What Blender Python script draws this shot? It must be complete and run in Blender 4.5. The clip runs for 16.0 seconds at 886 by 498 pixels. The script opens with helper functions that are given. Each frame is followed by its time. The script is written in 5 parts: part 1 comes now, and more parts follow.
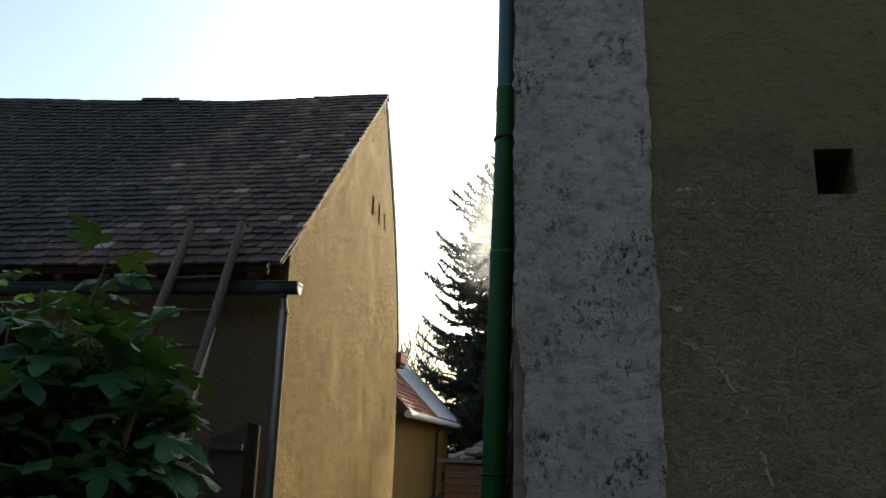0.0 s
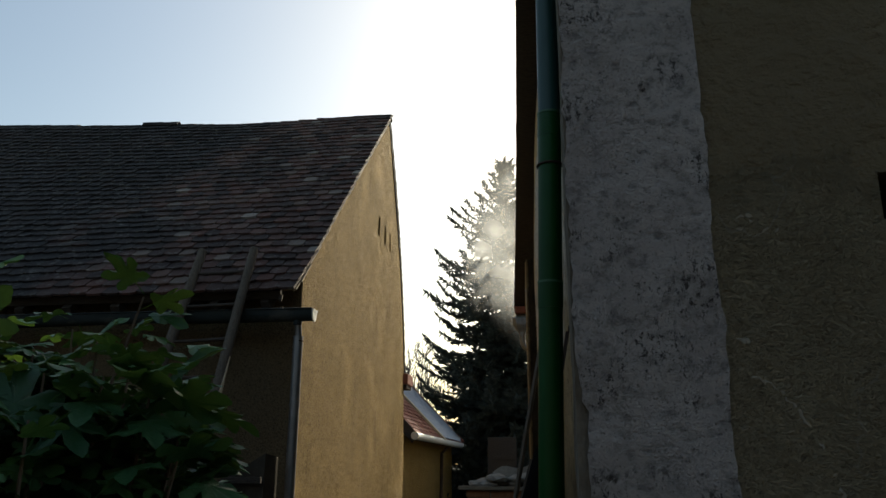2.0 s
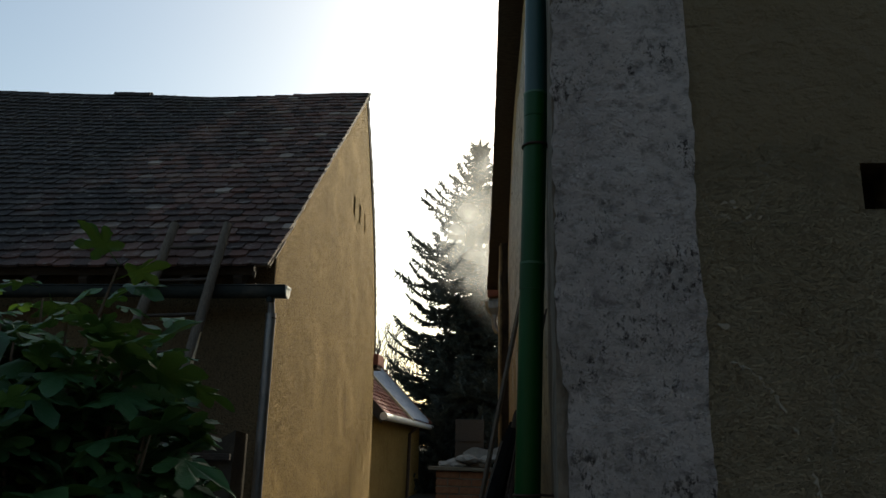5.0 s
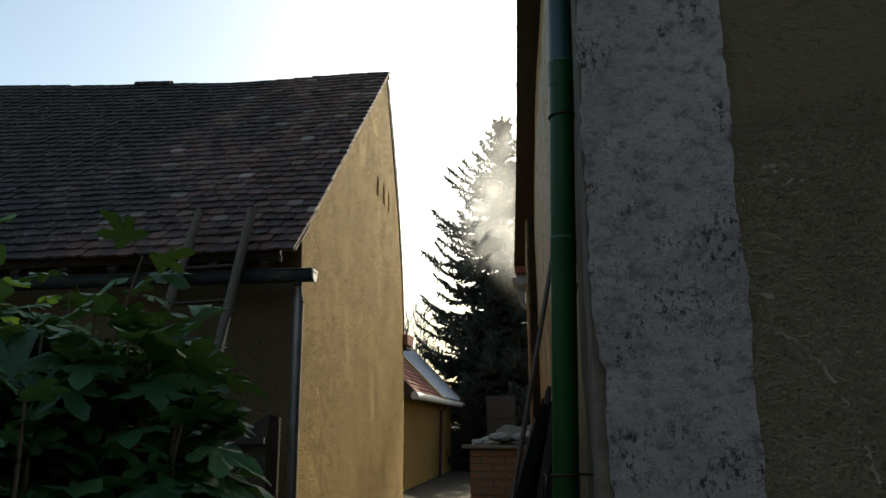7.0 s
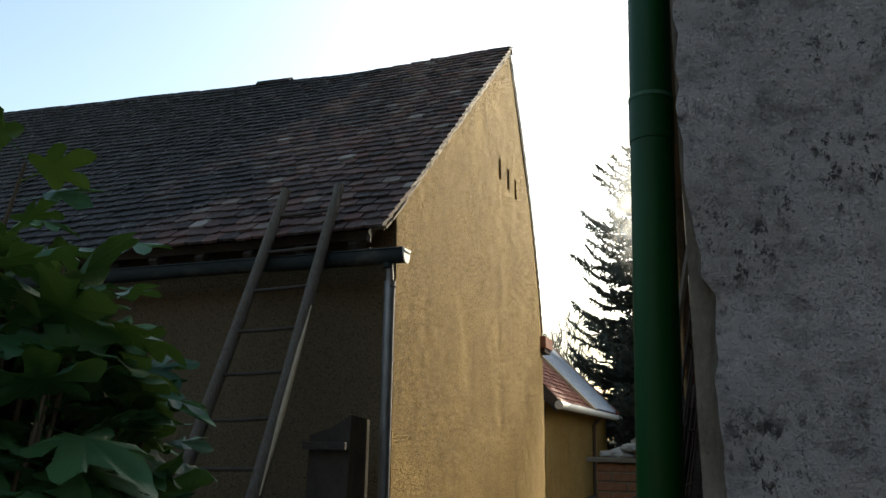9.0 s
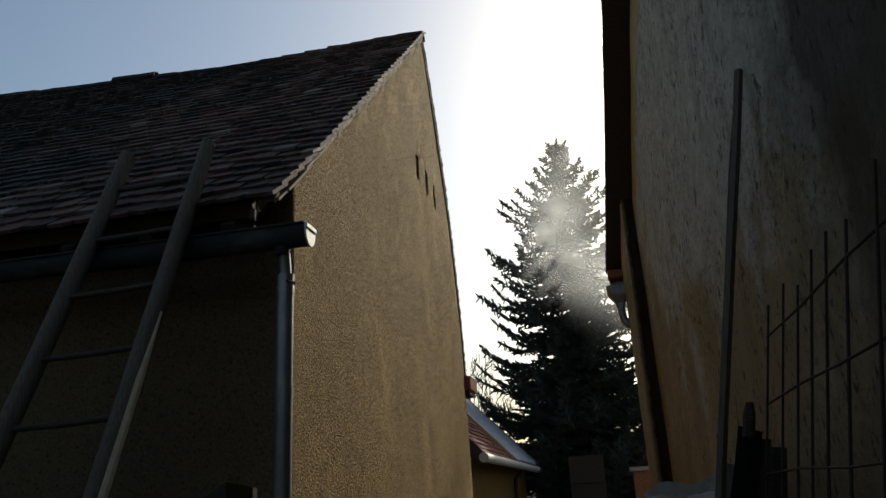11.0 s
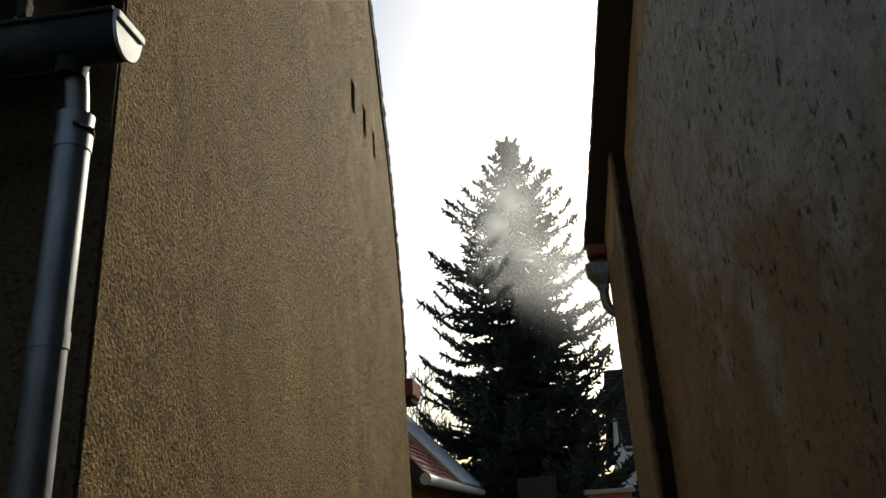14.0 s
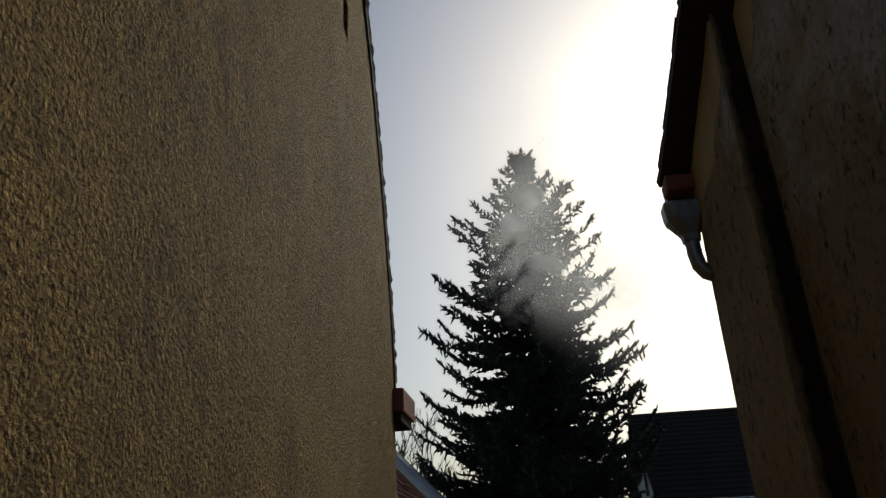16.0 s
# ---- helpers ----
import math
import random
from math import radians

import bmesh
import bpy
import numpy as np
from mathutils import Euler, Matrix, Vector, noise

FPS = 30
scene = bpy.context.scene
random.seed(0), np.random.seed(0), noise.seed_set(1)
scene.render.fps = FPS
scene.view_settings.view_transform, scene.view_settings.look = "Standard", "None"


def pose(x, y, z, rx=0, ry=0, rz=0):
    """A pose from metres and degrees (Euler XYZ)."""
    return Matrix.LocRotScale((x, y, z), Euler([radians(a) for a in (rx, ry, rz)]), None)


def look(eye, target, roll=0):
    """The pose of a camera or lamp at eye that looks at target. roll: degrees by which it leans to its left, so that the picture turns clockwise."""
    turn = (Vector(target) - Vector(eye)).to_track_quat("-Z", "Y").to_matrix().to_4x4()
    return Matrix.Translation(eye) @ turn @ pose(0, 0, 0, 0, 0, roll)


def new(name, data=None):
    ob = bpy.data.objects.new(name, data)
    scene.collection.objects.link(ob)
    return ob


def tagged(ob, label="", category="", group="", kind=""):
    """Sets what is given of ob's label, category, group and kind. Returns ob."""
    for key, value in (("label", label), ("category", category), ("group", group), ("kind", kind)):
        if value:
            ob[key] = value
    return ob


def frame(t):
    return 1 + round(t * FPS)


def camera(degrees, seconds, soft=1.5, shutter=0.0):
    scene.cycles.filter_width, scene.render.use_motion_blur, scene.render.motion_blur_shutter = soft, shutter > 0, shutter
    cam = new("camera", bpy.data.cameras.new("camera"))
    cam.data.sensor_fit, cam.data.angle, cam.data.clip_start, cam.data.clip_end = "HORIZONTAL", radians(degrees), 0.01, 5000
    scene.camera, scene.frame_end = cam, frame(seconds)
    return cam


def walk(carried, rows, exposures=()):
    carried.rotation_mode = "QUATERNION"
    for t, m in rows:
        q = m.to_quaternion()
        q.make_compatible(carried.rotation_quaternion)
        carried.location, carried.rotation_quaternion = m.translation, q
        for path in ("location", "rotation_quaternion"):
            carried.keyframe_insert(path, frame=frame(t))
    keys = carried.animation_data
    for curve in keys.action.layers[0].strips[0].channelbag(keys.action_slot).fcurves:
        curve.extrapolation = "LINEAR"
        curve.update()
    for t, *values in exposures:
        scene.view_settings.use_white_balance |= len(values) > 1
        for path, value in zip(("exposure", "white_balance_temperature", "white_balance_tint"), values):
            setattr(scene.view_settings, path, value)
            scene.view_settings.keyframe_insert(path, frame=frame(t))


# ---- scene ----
cam = camera(61.7, 16.0)
PATH = [
    (0, (0.883, -0.166, 1.254), (0.601, 1.748, 1.762), 1.5),
    (0.5, (0.784, -0.055, 1.281), (0.53, 1.85, 1.831), 0.1),
    (1, (0.658, -0.086, 1.286), (0.444, 1.835, 1.798), -1.1),
    (1.5, (0.605, -0.127, 1.365), (0.293, 1.768, 1.924), 1.0),
    (2, (0.625, -0.112, 1.349), (0.363, 1.793, 1.899), 0.2),
    (2.5, (0.631, -0.108, 1.339), (0.382, 1.801, 1.881), 0.2),
    (3, (0.627, -0.114, 1.329), (0.424, 1.802, 1.865), 0.8),
    (3.5, (0.61, -0.105, 1.345), (0.413, 1.814, 1.871), 0.4),
    (4, (0.59, -0.093, 1.337), (0.407, 1.831, 1.851), 1.3),
    (6.5, (0.561, -0.039, 1.345), (0.333, 1.887, 1.831), 0.1),
    (7, (0.55, -0.001, 1.355), (0.295, 1.931, 1.804), -0.3),
    (7.5, (0.543, 0.011, 1.322), (0.301, 1.946, 1.769), -0.4),
    (8, (0.621, 0.284, 1.292), (0.341, 2.233, 1.643), -0.9),
    (8.5, (0.78, 0.779, 1.335), (0.203, 2.649, 1.747), 0.4),
    (8.7, (0.802, 1.022, 1.291), (0.134, 2.855, 1.731), 0.6),
    (10.8, (-0.041, 3.158, 1.236), (-0.533, 4.96, 1.949), -3.3),
    (11, (-0.153, 3.369, 1.295), (-0.528, 5.23, 1.924), -3.2),
    (11.5, (-0.411, 3.93, 1.347), (-0.623, 5.819, 1.968), -0.8),
    (12, (-0.57, 4.399, 1.4), (-0.7, 6.303, 1.997), 0.0),
    (12.5, (-0.531, 4.815, 1.428), (-0.734, 6.681, 2.117), -1.9),
    (13, (-0.559, 5.007, 1.461), (-0.765, 6.854, 2.2), -1.0),
    (13.5, (-0.518, 5.111, 1.437), (-0.735, 6.982, 2.11), -0.9),
    (14, (-0.624, 5.532, 1.388), (-0.832, 7.404, 2.06), -3.5),
    (14.5, (-0.724, 6.179, 1.405), (-0.997, 8.037, 2.094), -2.5),
    (15, (-0.815, 6.837, 1.412), (-1.112, 8.67, 2.155), -3.7),
    (15.5, (-0.894, 7.549, 1.445), (-1.089, 9.34, 2.312), -5.5),
    (16, (-0.987, 8.434, 1.481), (-1.198, 10.253, 2.286), -2.8),
]
walk(cam, [(t, look(eye, target, roll)) for t, eye, target, roll in PATH],
     [(t, stops, kelvin, 3 if t < 9 else 5) for t, stops, kelvin in ((0, 0.85, 7050), (0.5, 0.55, 7050), (1.5, 0.1, 7050), (4.2, 0.12, 7050), (7, 0.5, 7050), (8, 0.92, 7050), (8.7, 1.08, 7050), (10.8, -0.42, 6500),
      (11, -0.42, 6500), (12, 0.1, 6500), (13, -0.05, 6500), (14, -0.3, 6500), (15, -0.6, 6500), (15.5, -1.05, 6450), (16, -1.30, 6150))])

# ---- world and sun ----
SUN_EL, SUN_AZ = 30.2, 17.5        # elevation; bearing from +y towards +x
world = bpy.data.worlds.new("world")
scene.world = world
world.use_nodes = True
wn = world.node_tree.nodes
sky = wn.new("ShaderNodeTexSky")
sky.sky_type = "NISHITA"
sky.sun_disc = False
sky.sun_elevation = radians(SUN_EL)
sky.sun_rotation = radians(SUN_AZ)
sky.air_density, sky.dust_density, sky.ozone_density = 1.2, 2.4, 1.3
world.node_tree.links.new(sky.outputs[0], wn["Background"].inputs[0])
wn["Background"].inputs[1].default_value = 0.15
sun = new("sun", bpy.data.lights.new("sun", "SUN"))
sun.data.energy, sun.data.angle, sun.data.color = 5.0, radians(0.5), (1.0, 0.93, 0.82)
e, a = radians(SUN_EL), radians(SUN_AZ)
sun_dir = Vector((math.sin(a) * math.cos(e), math.cos(a) * math.cos(e), math.sin(e)))
sun.matrix_world = look(sun_dir * 60, (0, 0, 0))

GROUND = -0.3


# ---- materials ----
class Mat:
    """A small wrapper round a principled node material."""

    def __init__(self, name, rough=0.8, metal=0.0, spec=0.3):
        self.m = bpy.data.materials.new(name)
        self.m.use_nodes = True
        self.t = self.m.node_tree
        self.b = self.t.nodes["Principled BSDF"]
        self.b.inputs["Roughness"].default_value = rough
        self.b.inputs["Metallic"].default_value = metal
        self.b.inputs["Specular IOR Level"].default_value = spec
        self.pos = self.t.nodes.new("ShaderNodeTexCoord").outputs["Object"]

    def link(self, a, b):
        self.t.links.new(a, b)

    def mapped(self, scale=(1, 1, 1), at=(0, 0, 0)):
        n = self.t.nodes.new("ShaderNodeMapping")
        n.inputs["Scale"].default_value = scale
        n.inputs["Location"].default_value = at
        self.link(self.pos, n.inputs[0])
        return n.outputs[0]

    def noise(self, scale, detail=4.0, rough=0.55, vec=None, out=0):
        n = self.t.nodes.new("ShaderNodeTexNoise")
        n.inputs["Scale"].default_value = scale
        n.inputs["Detail"].default_value = detail
        n.inputs["Roughness"].default_value = rough
        self.link(vec or self.pos, n.inputs["Vector"])
        return n.outputs[out]

    def voronoi(self, scale, feature="F1", vec=None):
        n = self.t.nodes.new("ShaderNodeTexVoronoi")
        n.feature = feature
        n.inputs["Scale"].default_value = scale
        self.link(vec or self.pos, n.inputs["Vector"])
        return n.outputs["Distance"]

    def ramp(self, value, *stops):
        n = self.t.nodes.new("ShaderNodeValToRGB")
        r = n.color_ramp
        while len(r.elements) < len(stops):
            r.elements.new(0.5)
        for el, (p, c) in zip(r.elements, stops):
            el.position = p
            el.color = (*c, 1) if len(c) == 3 else c
        self.link(value, n.inputs[0])
        return n.outputs[0]

    def grey(self, value, lo, hi):
        n = self.t.nodes.new("ShaderNodeMapRange")
        n.inputs["From Min"].default_value, n.inputs["From Max"].default_value = lo, hi
        self.link(value, n.inputs[0])
        return n.outputs[0]

    def math(self, op, a, b=None):
        n = self.t.nodes.new("ShaderNodeMath")
        n.operation = op
        for i, v in enumerate((a, b)):
            if v is None:
                continue
            if isinstance(v, (int, float)):
                n.inputs[i].default_value = v
            else:
                self.link(v, n.inputs[i])
        return n.outputs[0]

    def mix(self, fac, a, b, blend="MIX"):
        n = self.t.nodes.new("ShaderNodeMix")
        n.data_type, n.blend_type = "RGBA", blend
        for sock, v in ((n.inputs[0], fac), (n.inputs[6], a), (n.inputs[7], b)):
            if isinstance(v, (int, float)):
                sock.default_value = v
            elif isinstance(v, tuple):
                sock.default_value = (*v, 1)
            else:
                self.link(v, sock)
        return n.outputs[2]

    def axis(self, k):
        n = self.t.nodes.new("ShaderNodeSeparateXYZ")
        self.link(self.pos, n.inputs[0])
        return n.outputs[k]

    def random(self):
        """One number a piece, whether the piece is an object or an island of a joined mesh."""
        o = self.t.nodes.new("ShaderNodeObjectInfo").outputs["Random"]
        g = self.t.nodes.new("ShaderNodeNewGeometry").outputs["Random Per Island"]
        return self.math("FRACT", self.math("ADD", self.math("MULTIPLY", o, 7.31), self.math("MULTIPLY", g, 5.17)))

    def colour(self, c):
        if isinstance(c, tuple):
            self.b.inputs["Base Color"].default_value = (*c, 1)
        else:
            self.link(c, self.b.inputs["Base Color"])
        return self

    def bump(self, height, distance, strength=1.0):
        n = self.t.nodes.new("ShaderNodeBump")
        n.inputs["Distance"].default_value, n.inputs["Strength"].default_value = distance, strength
        self.link(height, n.inputs["Height"])
        if self.b.inputs["Normal"].is_linked:
            self.link(self.b.inputs["Normal"].links[0].from_socket, n.inputs["Normal"])
        self.link(n.outputs[0], self.b.inputs["Normal"])
        return self

    def rough(self, value):
        self.link(value, self.b.inputs["Roughness"])
        return self


def roughcast(name, pale, deep, dark, grain=55.0, depth=0.012, rough=0.95, spec=0.1):
    """Thrown render: rounded grains of several tints with hollows between them."""
    m = Mat(name, rough, 0, spec)
    big = m.noise(0.8, 5, 0.6)
    streak = m.noise(3.0, 4, 0.6, m.mapped((1.0, 1.0, 0.3)))
    mid = m.noise(9.0, 3)
    v = m.t.nodes.new("ShaderNodeTexVoronoi")
    v.inputs["Scale"].default_value = grain
    warp = m.mix(0.012, m.pos, m.noise(grain * 0.6, 3, 0.6, None, 1), "ADD")
    m.link(warp, v.inputs["Vector"])
    tint = m.t.nodes.new("ShaderNodeSeparateColor")
    m.link(v.outputs["Color"], tint.inputs[0])
    c = m.mix(m.grey(big, 0.32, 0.68), deep, pale)
    c = m.mix(m.math("MULTIPLY", m.grey(streak, 0.52, 0.78), 0.45), c, dark)
    c = m.mix(m.math("MULTIPLY", m.grey(mid, 0.45, 0.8), 0.35), c, pale)
    c = m.mix(m.math("MULTIPLY", m.grey(tint.outputs[0], 0.55, 1.0), 0.55), c, dark)
    c = m.mix(m.math("MULTIPLY", m.grey(tint.outputs[1], 0.75, 1.0), 0.45), c, tuple(min(1, x * 1.35) for x in pale))
    # hollows between the grains are coloured darker, shade put into the pits
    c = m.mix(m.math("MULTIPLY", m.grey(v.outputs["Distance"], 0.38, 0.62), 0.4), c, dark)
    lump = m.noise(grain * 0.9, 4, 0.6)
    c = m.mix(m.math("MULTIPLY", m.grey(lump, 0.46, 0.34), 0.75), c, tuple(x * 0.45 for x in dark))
    m.colour(c)
    patch = m.grey(m.noise(1.6, 3), 0.1, 0.55)
    h = m.math("ADD", m.math("MULTIPLY", m.math("SUBTRACT", 1.0, v.outputs["Distance"]), 0.7), m.math("MULTIPLY", m.grey(lump, 0.30, 0.66), 1.5))
    m.bump(m.math("MULTIPLY", h, patch), depth)
    m.bump(m.noise(5.0, 4), 0.02, 0.8)
    return m.m


M = {}
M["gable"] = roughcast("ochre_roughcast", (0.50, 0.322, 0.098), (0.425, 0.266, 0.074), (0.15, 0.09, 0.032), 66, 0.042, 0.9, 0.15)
# darker copy of the gable roughcast, with the shade put into its colour
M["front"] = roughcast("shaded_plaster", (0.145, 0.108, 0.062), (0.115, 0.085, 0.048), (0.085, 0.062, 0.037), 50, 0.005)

# old tan wall with pale lime wash that has flaked away in patches
m = Mat("tan_plaster_with_limewash", 0.95, 0, 0.1)
base = m.mix(m.grey(m.noise(0.9, 5), 0.3, 0.7), (0.38, 0.275, 0.140), (0.50, 0.375, 0.205))
lime = m.mix(m.grey(m.noise(7, 5), 0.35, 0.7), (0.52, 0.475, 0.385), (0.72, 0.665, 0.555))
edge = m.math("ADD", m.noise(1.3, 7, 0.62), m.math("MULTIPLY", m.math("SUBTRACT", m.axis(2), 2.55), 0.20))
# a smooth later band of plaster follows the roof line
below = m.math("SUBTRACT", m.math("SUBTRACT", 11.65, m.math("MULTIPLY", m.axis(1), 0.56)), m.axis(2))
old_face = m.grey(m.math("ADD", below, m.math("MULTIPLY", m.math("SUBTRACT", m.noise(2.2, 6, 0.65), 0.5), 0.9)), 0.44, 0.50)
# the wash thins out towards the far corner
edge = m.math("SUBTRACT", edge, m.math("MULTIPLY", m.math("MAXIMUM", m.math("SUBTRACT", m.axis(1), 10.3), 0.0), 0.13))
c = m.mix(m.math("MULTIPLY", m.math("MULTIPLY", m.grey(edge, 0.43, 0.57), old_face), 0.95), base, lime)
pits = m.grey(m.noise(15, 5, 0.7, m.mapped((1, 1, 0.55))), 0.585, 0.64)
mott = m.math("MULTIPLY", m.grey(m.noise(17, 6, 0.8), 0.50, 0.64), m.grey(m.noise(1.7, 4, 0.6), 0.36, 0.60))
fine = m.grey(m.noise(44, 6, 0.78, m.mapped((1, 1, 0.7))), 0.54, 0.62)
c = m.mix(m.math("MULTIPLY", m.math("MULTIPLY", fine, old_face), 0.45), c, (0.16, 0.13, 0.09))
mott, pits = m.math("MULTIPLY", mott, old_face), m.math("MULTIPLY", pits, old_face)
c = m.mix(m.math("MULTIPLY", mott, 0.75), c, (0.10, 0.08, 0.055))
c = m.mix(m.math("MULTIPLY", pits, 0.8), c, (0.07, 0.055, 0.04))
c = m.mix(m.math("MULTIPLY", m.grey(m.noise(2.5, 4, 0.6, m.mapped((1, 1, 0.2))), 0.5, 0.8), 0.5), c, (0.17, 0.12, 0.07))
# the wall gets darker, with a ragged edge, towards the end near the yard
near_end_dark = m.math("ADD", m.noise(0.7, 5, 0.6), m.math("MULTIPLY", m.math("SUBTRACT", m.axis(1), 7.0), -0.22))
c = m.mix(m.math("MULTIPLY", m.grey(near_end_dark, 0.46, 0.74), 0.86), c, (0.055, 0.046, 0.034))
m.colour(c)
m.bump(m.math("MULTIPLY", m.noise(34, 6, 0.75), m.math("ADD", 0.15, old_face)), 0.030)
m.bump(m.noise(9, 4, 0.6), 0.022)
m.bump(old_face, 0.010)
m.bump(m.grey(edge, 0.46, 0.54), 0.005)
m.bump(pits, 0.006)
M["passage"] = m.m

# greyish white strip of lime wash, worn through in dark flecks
m = Mat("grey_limewash", 0.92, 0, 0.12)
cl = m.noise(3.2, 6, 0.72)
fl = m.noise(27, 9, 0.84, m.mapped((1.2, 1, 0.75)))
flecks = m.math("MULTIPLY", m.grey(cl, 0.47, 0.58), m.grey(fl, 0.53, 0.555))
trowel = m.noise(15, 7, 0.70, m.mapped((1, 1, 1.35)))
c = m.mix(m.grey(m.noise(4, 5), 0.3, 0.7), (0.45, 0.405, 0.375), (0.60, 0.545, 0.505))
c = m.mix(m.math("MULTIPLY", m.grey(m.noise(1.4, 4, 0.6), 0.48, 0.7), 0.35), c, (0.36, 0.31, 0.27))
# trowel hollows coloured darker and crests lighter, relief shading put into colour
c = m.mix(m.math("MULTIPLY", m.grey(trowel, 0.50, 0.34), 0.7), c, (0.17, 0.152, 0.138))
c = m.mix(m.math("MULTIPLY", m.grey(trowel, 0.56, 0.70), 0.5), c, (0.70, 0.64, 0.60))
rim = m.math("MULTIPLY", m.grey(cl, 0.47, 0.55), m.grey(fl, 0.495, 0.525))
c = m.mix(m.math("MULTIPLY", rim, 0.35), c, (0.66, 0.61, 0.57))
c = m.mix(m.math("MULTIPLY", flecks, 0.93), c, (0.05, 0.044, 0.040))
holes = m.grey(m.noise(70, 4, 0.7), 0.60, 0.66)
m.colour(m.mix(m.math("MULTIPLY", holes, 0.7), c, (0.10, 0.09, 0.08)))
m.bump(holes, -0.006)
m.bump(flecks, -0.012)
m.bump(trowel, 0.085)
m.bump(m.noise(95, 3, 0.6), 0.005)
M["limewash"] = m.m

# coarse grey-brown render beside it, with thin scratches
m = Mat("grey_brown_render", 0.95, 0, 0.1)
c = m.mix(m.grey(m.noise(1.2, 5), 0.3, 0.7), (0.265, 0.218, 0.137), (0.365, 0.305, 0.203))
c = m.mix(m.math("MULTIPLY", m.grey(m.noise(18, 5, 0.7), 0.5, 0.75), 0.5), c, (0.14, 0.115, 0.075))
scar = m.grey(m.voronoi(1.1, "DISTANCE_TO_EDGE", m.noise(2.0, 3, 0.5, None, 1)), 0.008, 0.0)
c = m.mix(m.math("MULTIPLY", scar, 0.35), c, (0.42, 0.39, 0.33))
m.colour(c)
rel = m.noise(30, 6, 0.72, m.mapped((0.7, 1, 1.3)))
coat = m.grey(m.math("ADD", m.axis(2), m.math("MULTIPLY", m.math("SUBTRACT", m.noise(3, 6, 0.7), 0.5), 0.5)), 2.52, 2.34)
c = m.mix(m.math("MULTIPLY", m.math("SUBTRACT", 1.0, coat), 0.8), c, (0.145, 0.115, 0.070))
m.colour(m.mix(m.math("MULTIPLY", m.math("MULTIPLY", m.grey(rel, 0.46, 0.32), coat), 0.5), c, (0.11, 0.088, 0.056)))
m.bump(m.math("MULTIPLY", m.grey(rel, 0.28, 0.70), m.math("ADD", m.math("MULTIPLY", coat, 0.85), 0.15)), 0.070)
m.bump(coat, 0.004)
m.bump(m.noise(8, 4), 0.06)
M["render"] = m.m

# old clay roof tiles: brown, red and blackened, with grey lichen
m = Mat("old_clay_tile", 0.82, 0, 0.2)
r = m.random()
c = m.ramp(r, (0.0, (0.030, 0.021, 0.018)), (0.30, (0.052, 0.033, 0.027)), (0.58, (0.070, 0.038, 0.030)),
           (0.80, (0.098, 0.048, 0.036)), (0.94, (0.112, 0.080, 0.062)), (1.0, (0.22, 0.185, 0.155)))
geo = m.t.nodes.new("ShaderNodeNewGeometry").outputs["Position"]
lich = m.grey(m.noise(11, 6, 0.72, geo), 0.55, 0.66)
sep = m.t.nodes.new("ShaderNodeSeparateXYZ")
m.link(geo, sep.inputs[0])
# moss and soot lie thick away from the mended corner by the gable
old = m.math("ADD", m.noise(0.5, 4, 0.6, geo), m.math("MULTIPLY", m.math("ADD", sep.outputs[0], 4.7), -0.13))
soot_and_shade = m.grey(old, 0.38, 0.54)
c = m.mix(m.math("MULTIPLY", soot_and_shade, 0.88), c, (0.014, 0.0145, 0.0135))
c = m.mix(m.math("MULTIPLY", m.grey(m.noise(34, 4, 0.7, geo), 0.56, 0.70), 0.55), c, (0.028, 0.024, 0.022))
c = m.mix(m.math("MULTIPLY", lich, 0.5), c, (0.20, 0.19, 0.17))
m.colour(c)
m.bump(m.noise(60, 5, 0.7, geo), 0.006)
m.bump(m.noise(14, 3, 0.6, geo), 0.008)
M["tile"] = m.m

m = Mat("red_clay_tile", 0.8, 0, 0.3)
r = m.random()
c = m.ramp(r, (0.0, (0.16, 0.055, 0.040)), (0.5, (0.24, 0.085, 0.055)), (1.0, (0.30, 0.13, 0.09)))
geo = m.t.nodes.new("ShaderNodeNewGeometry").outputs["Position"]
c = m.mix(m.math("MULTIPLY", m.grey(m.noise(6, 5, 0.7, geo), 0.5, 0.75), 0.5), c, (0.10, 0.06, 0.05))
m.colour(c)
m.bump(m.noise(40, 4, 0.7, geo), 0.004)
M["red_tile"] = m.m


def plain(name, lo, hi, rough, scale=12.0, depth=0.003, metal=0.0, spec=0.35, stretch=(1, 1, 1), wear=None):
    m = Mat(name, rough, metal, spec)
    v = m.mapped(stretch)
    c = m.mix(m.grey(m.noise(scale, 6, 0.65, v), 0.3, 0.7), lo, hi)
    if wear:
        c = m.mix(m.math("MULTIPLY", m.grey(m.noise(scale * 0.3, 6, 0.7, v), 0.55, 0.7), 0.7), c, wear)
    m.colour(c)
    m.bump(m.noise(scale * 3, 4, 0.6, v), depth)
    m.rough(m.grey(m.noise(scale * 1.7, 3), -1.5 + rough, 0.7 + rough))
    m.b.inputs["Roughness"].links[0].from_node.inputs["To Min"].default_value = max(0.05, rough - 0.15)
    m.b.inputs["Roughness"].links[0].from_node.inputs["To Max"].default_value = min(1.0, rough + 0.15)
    return m.m


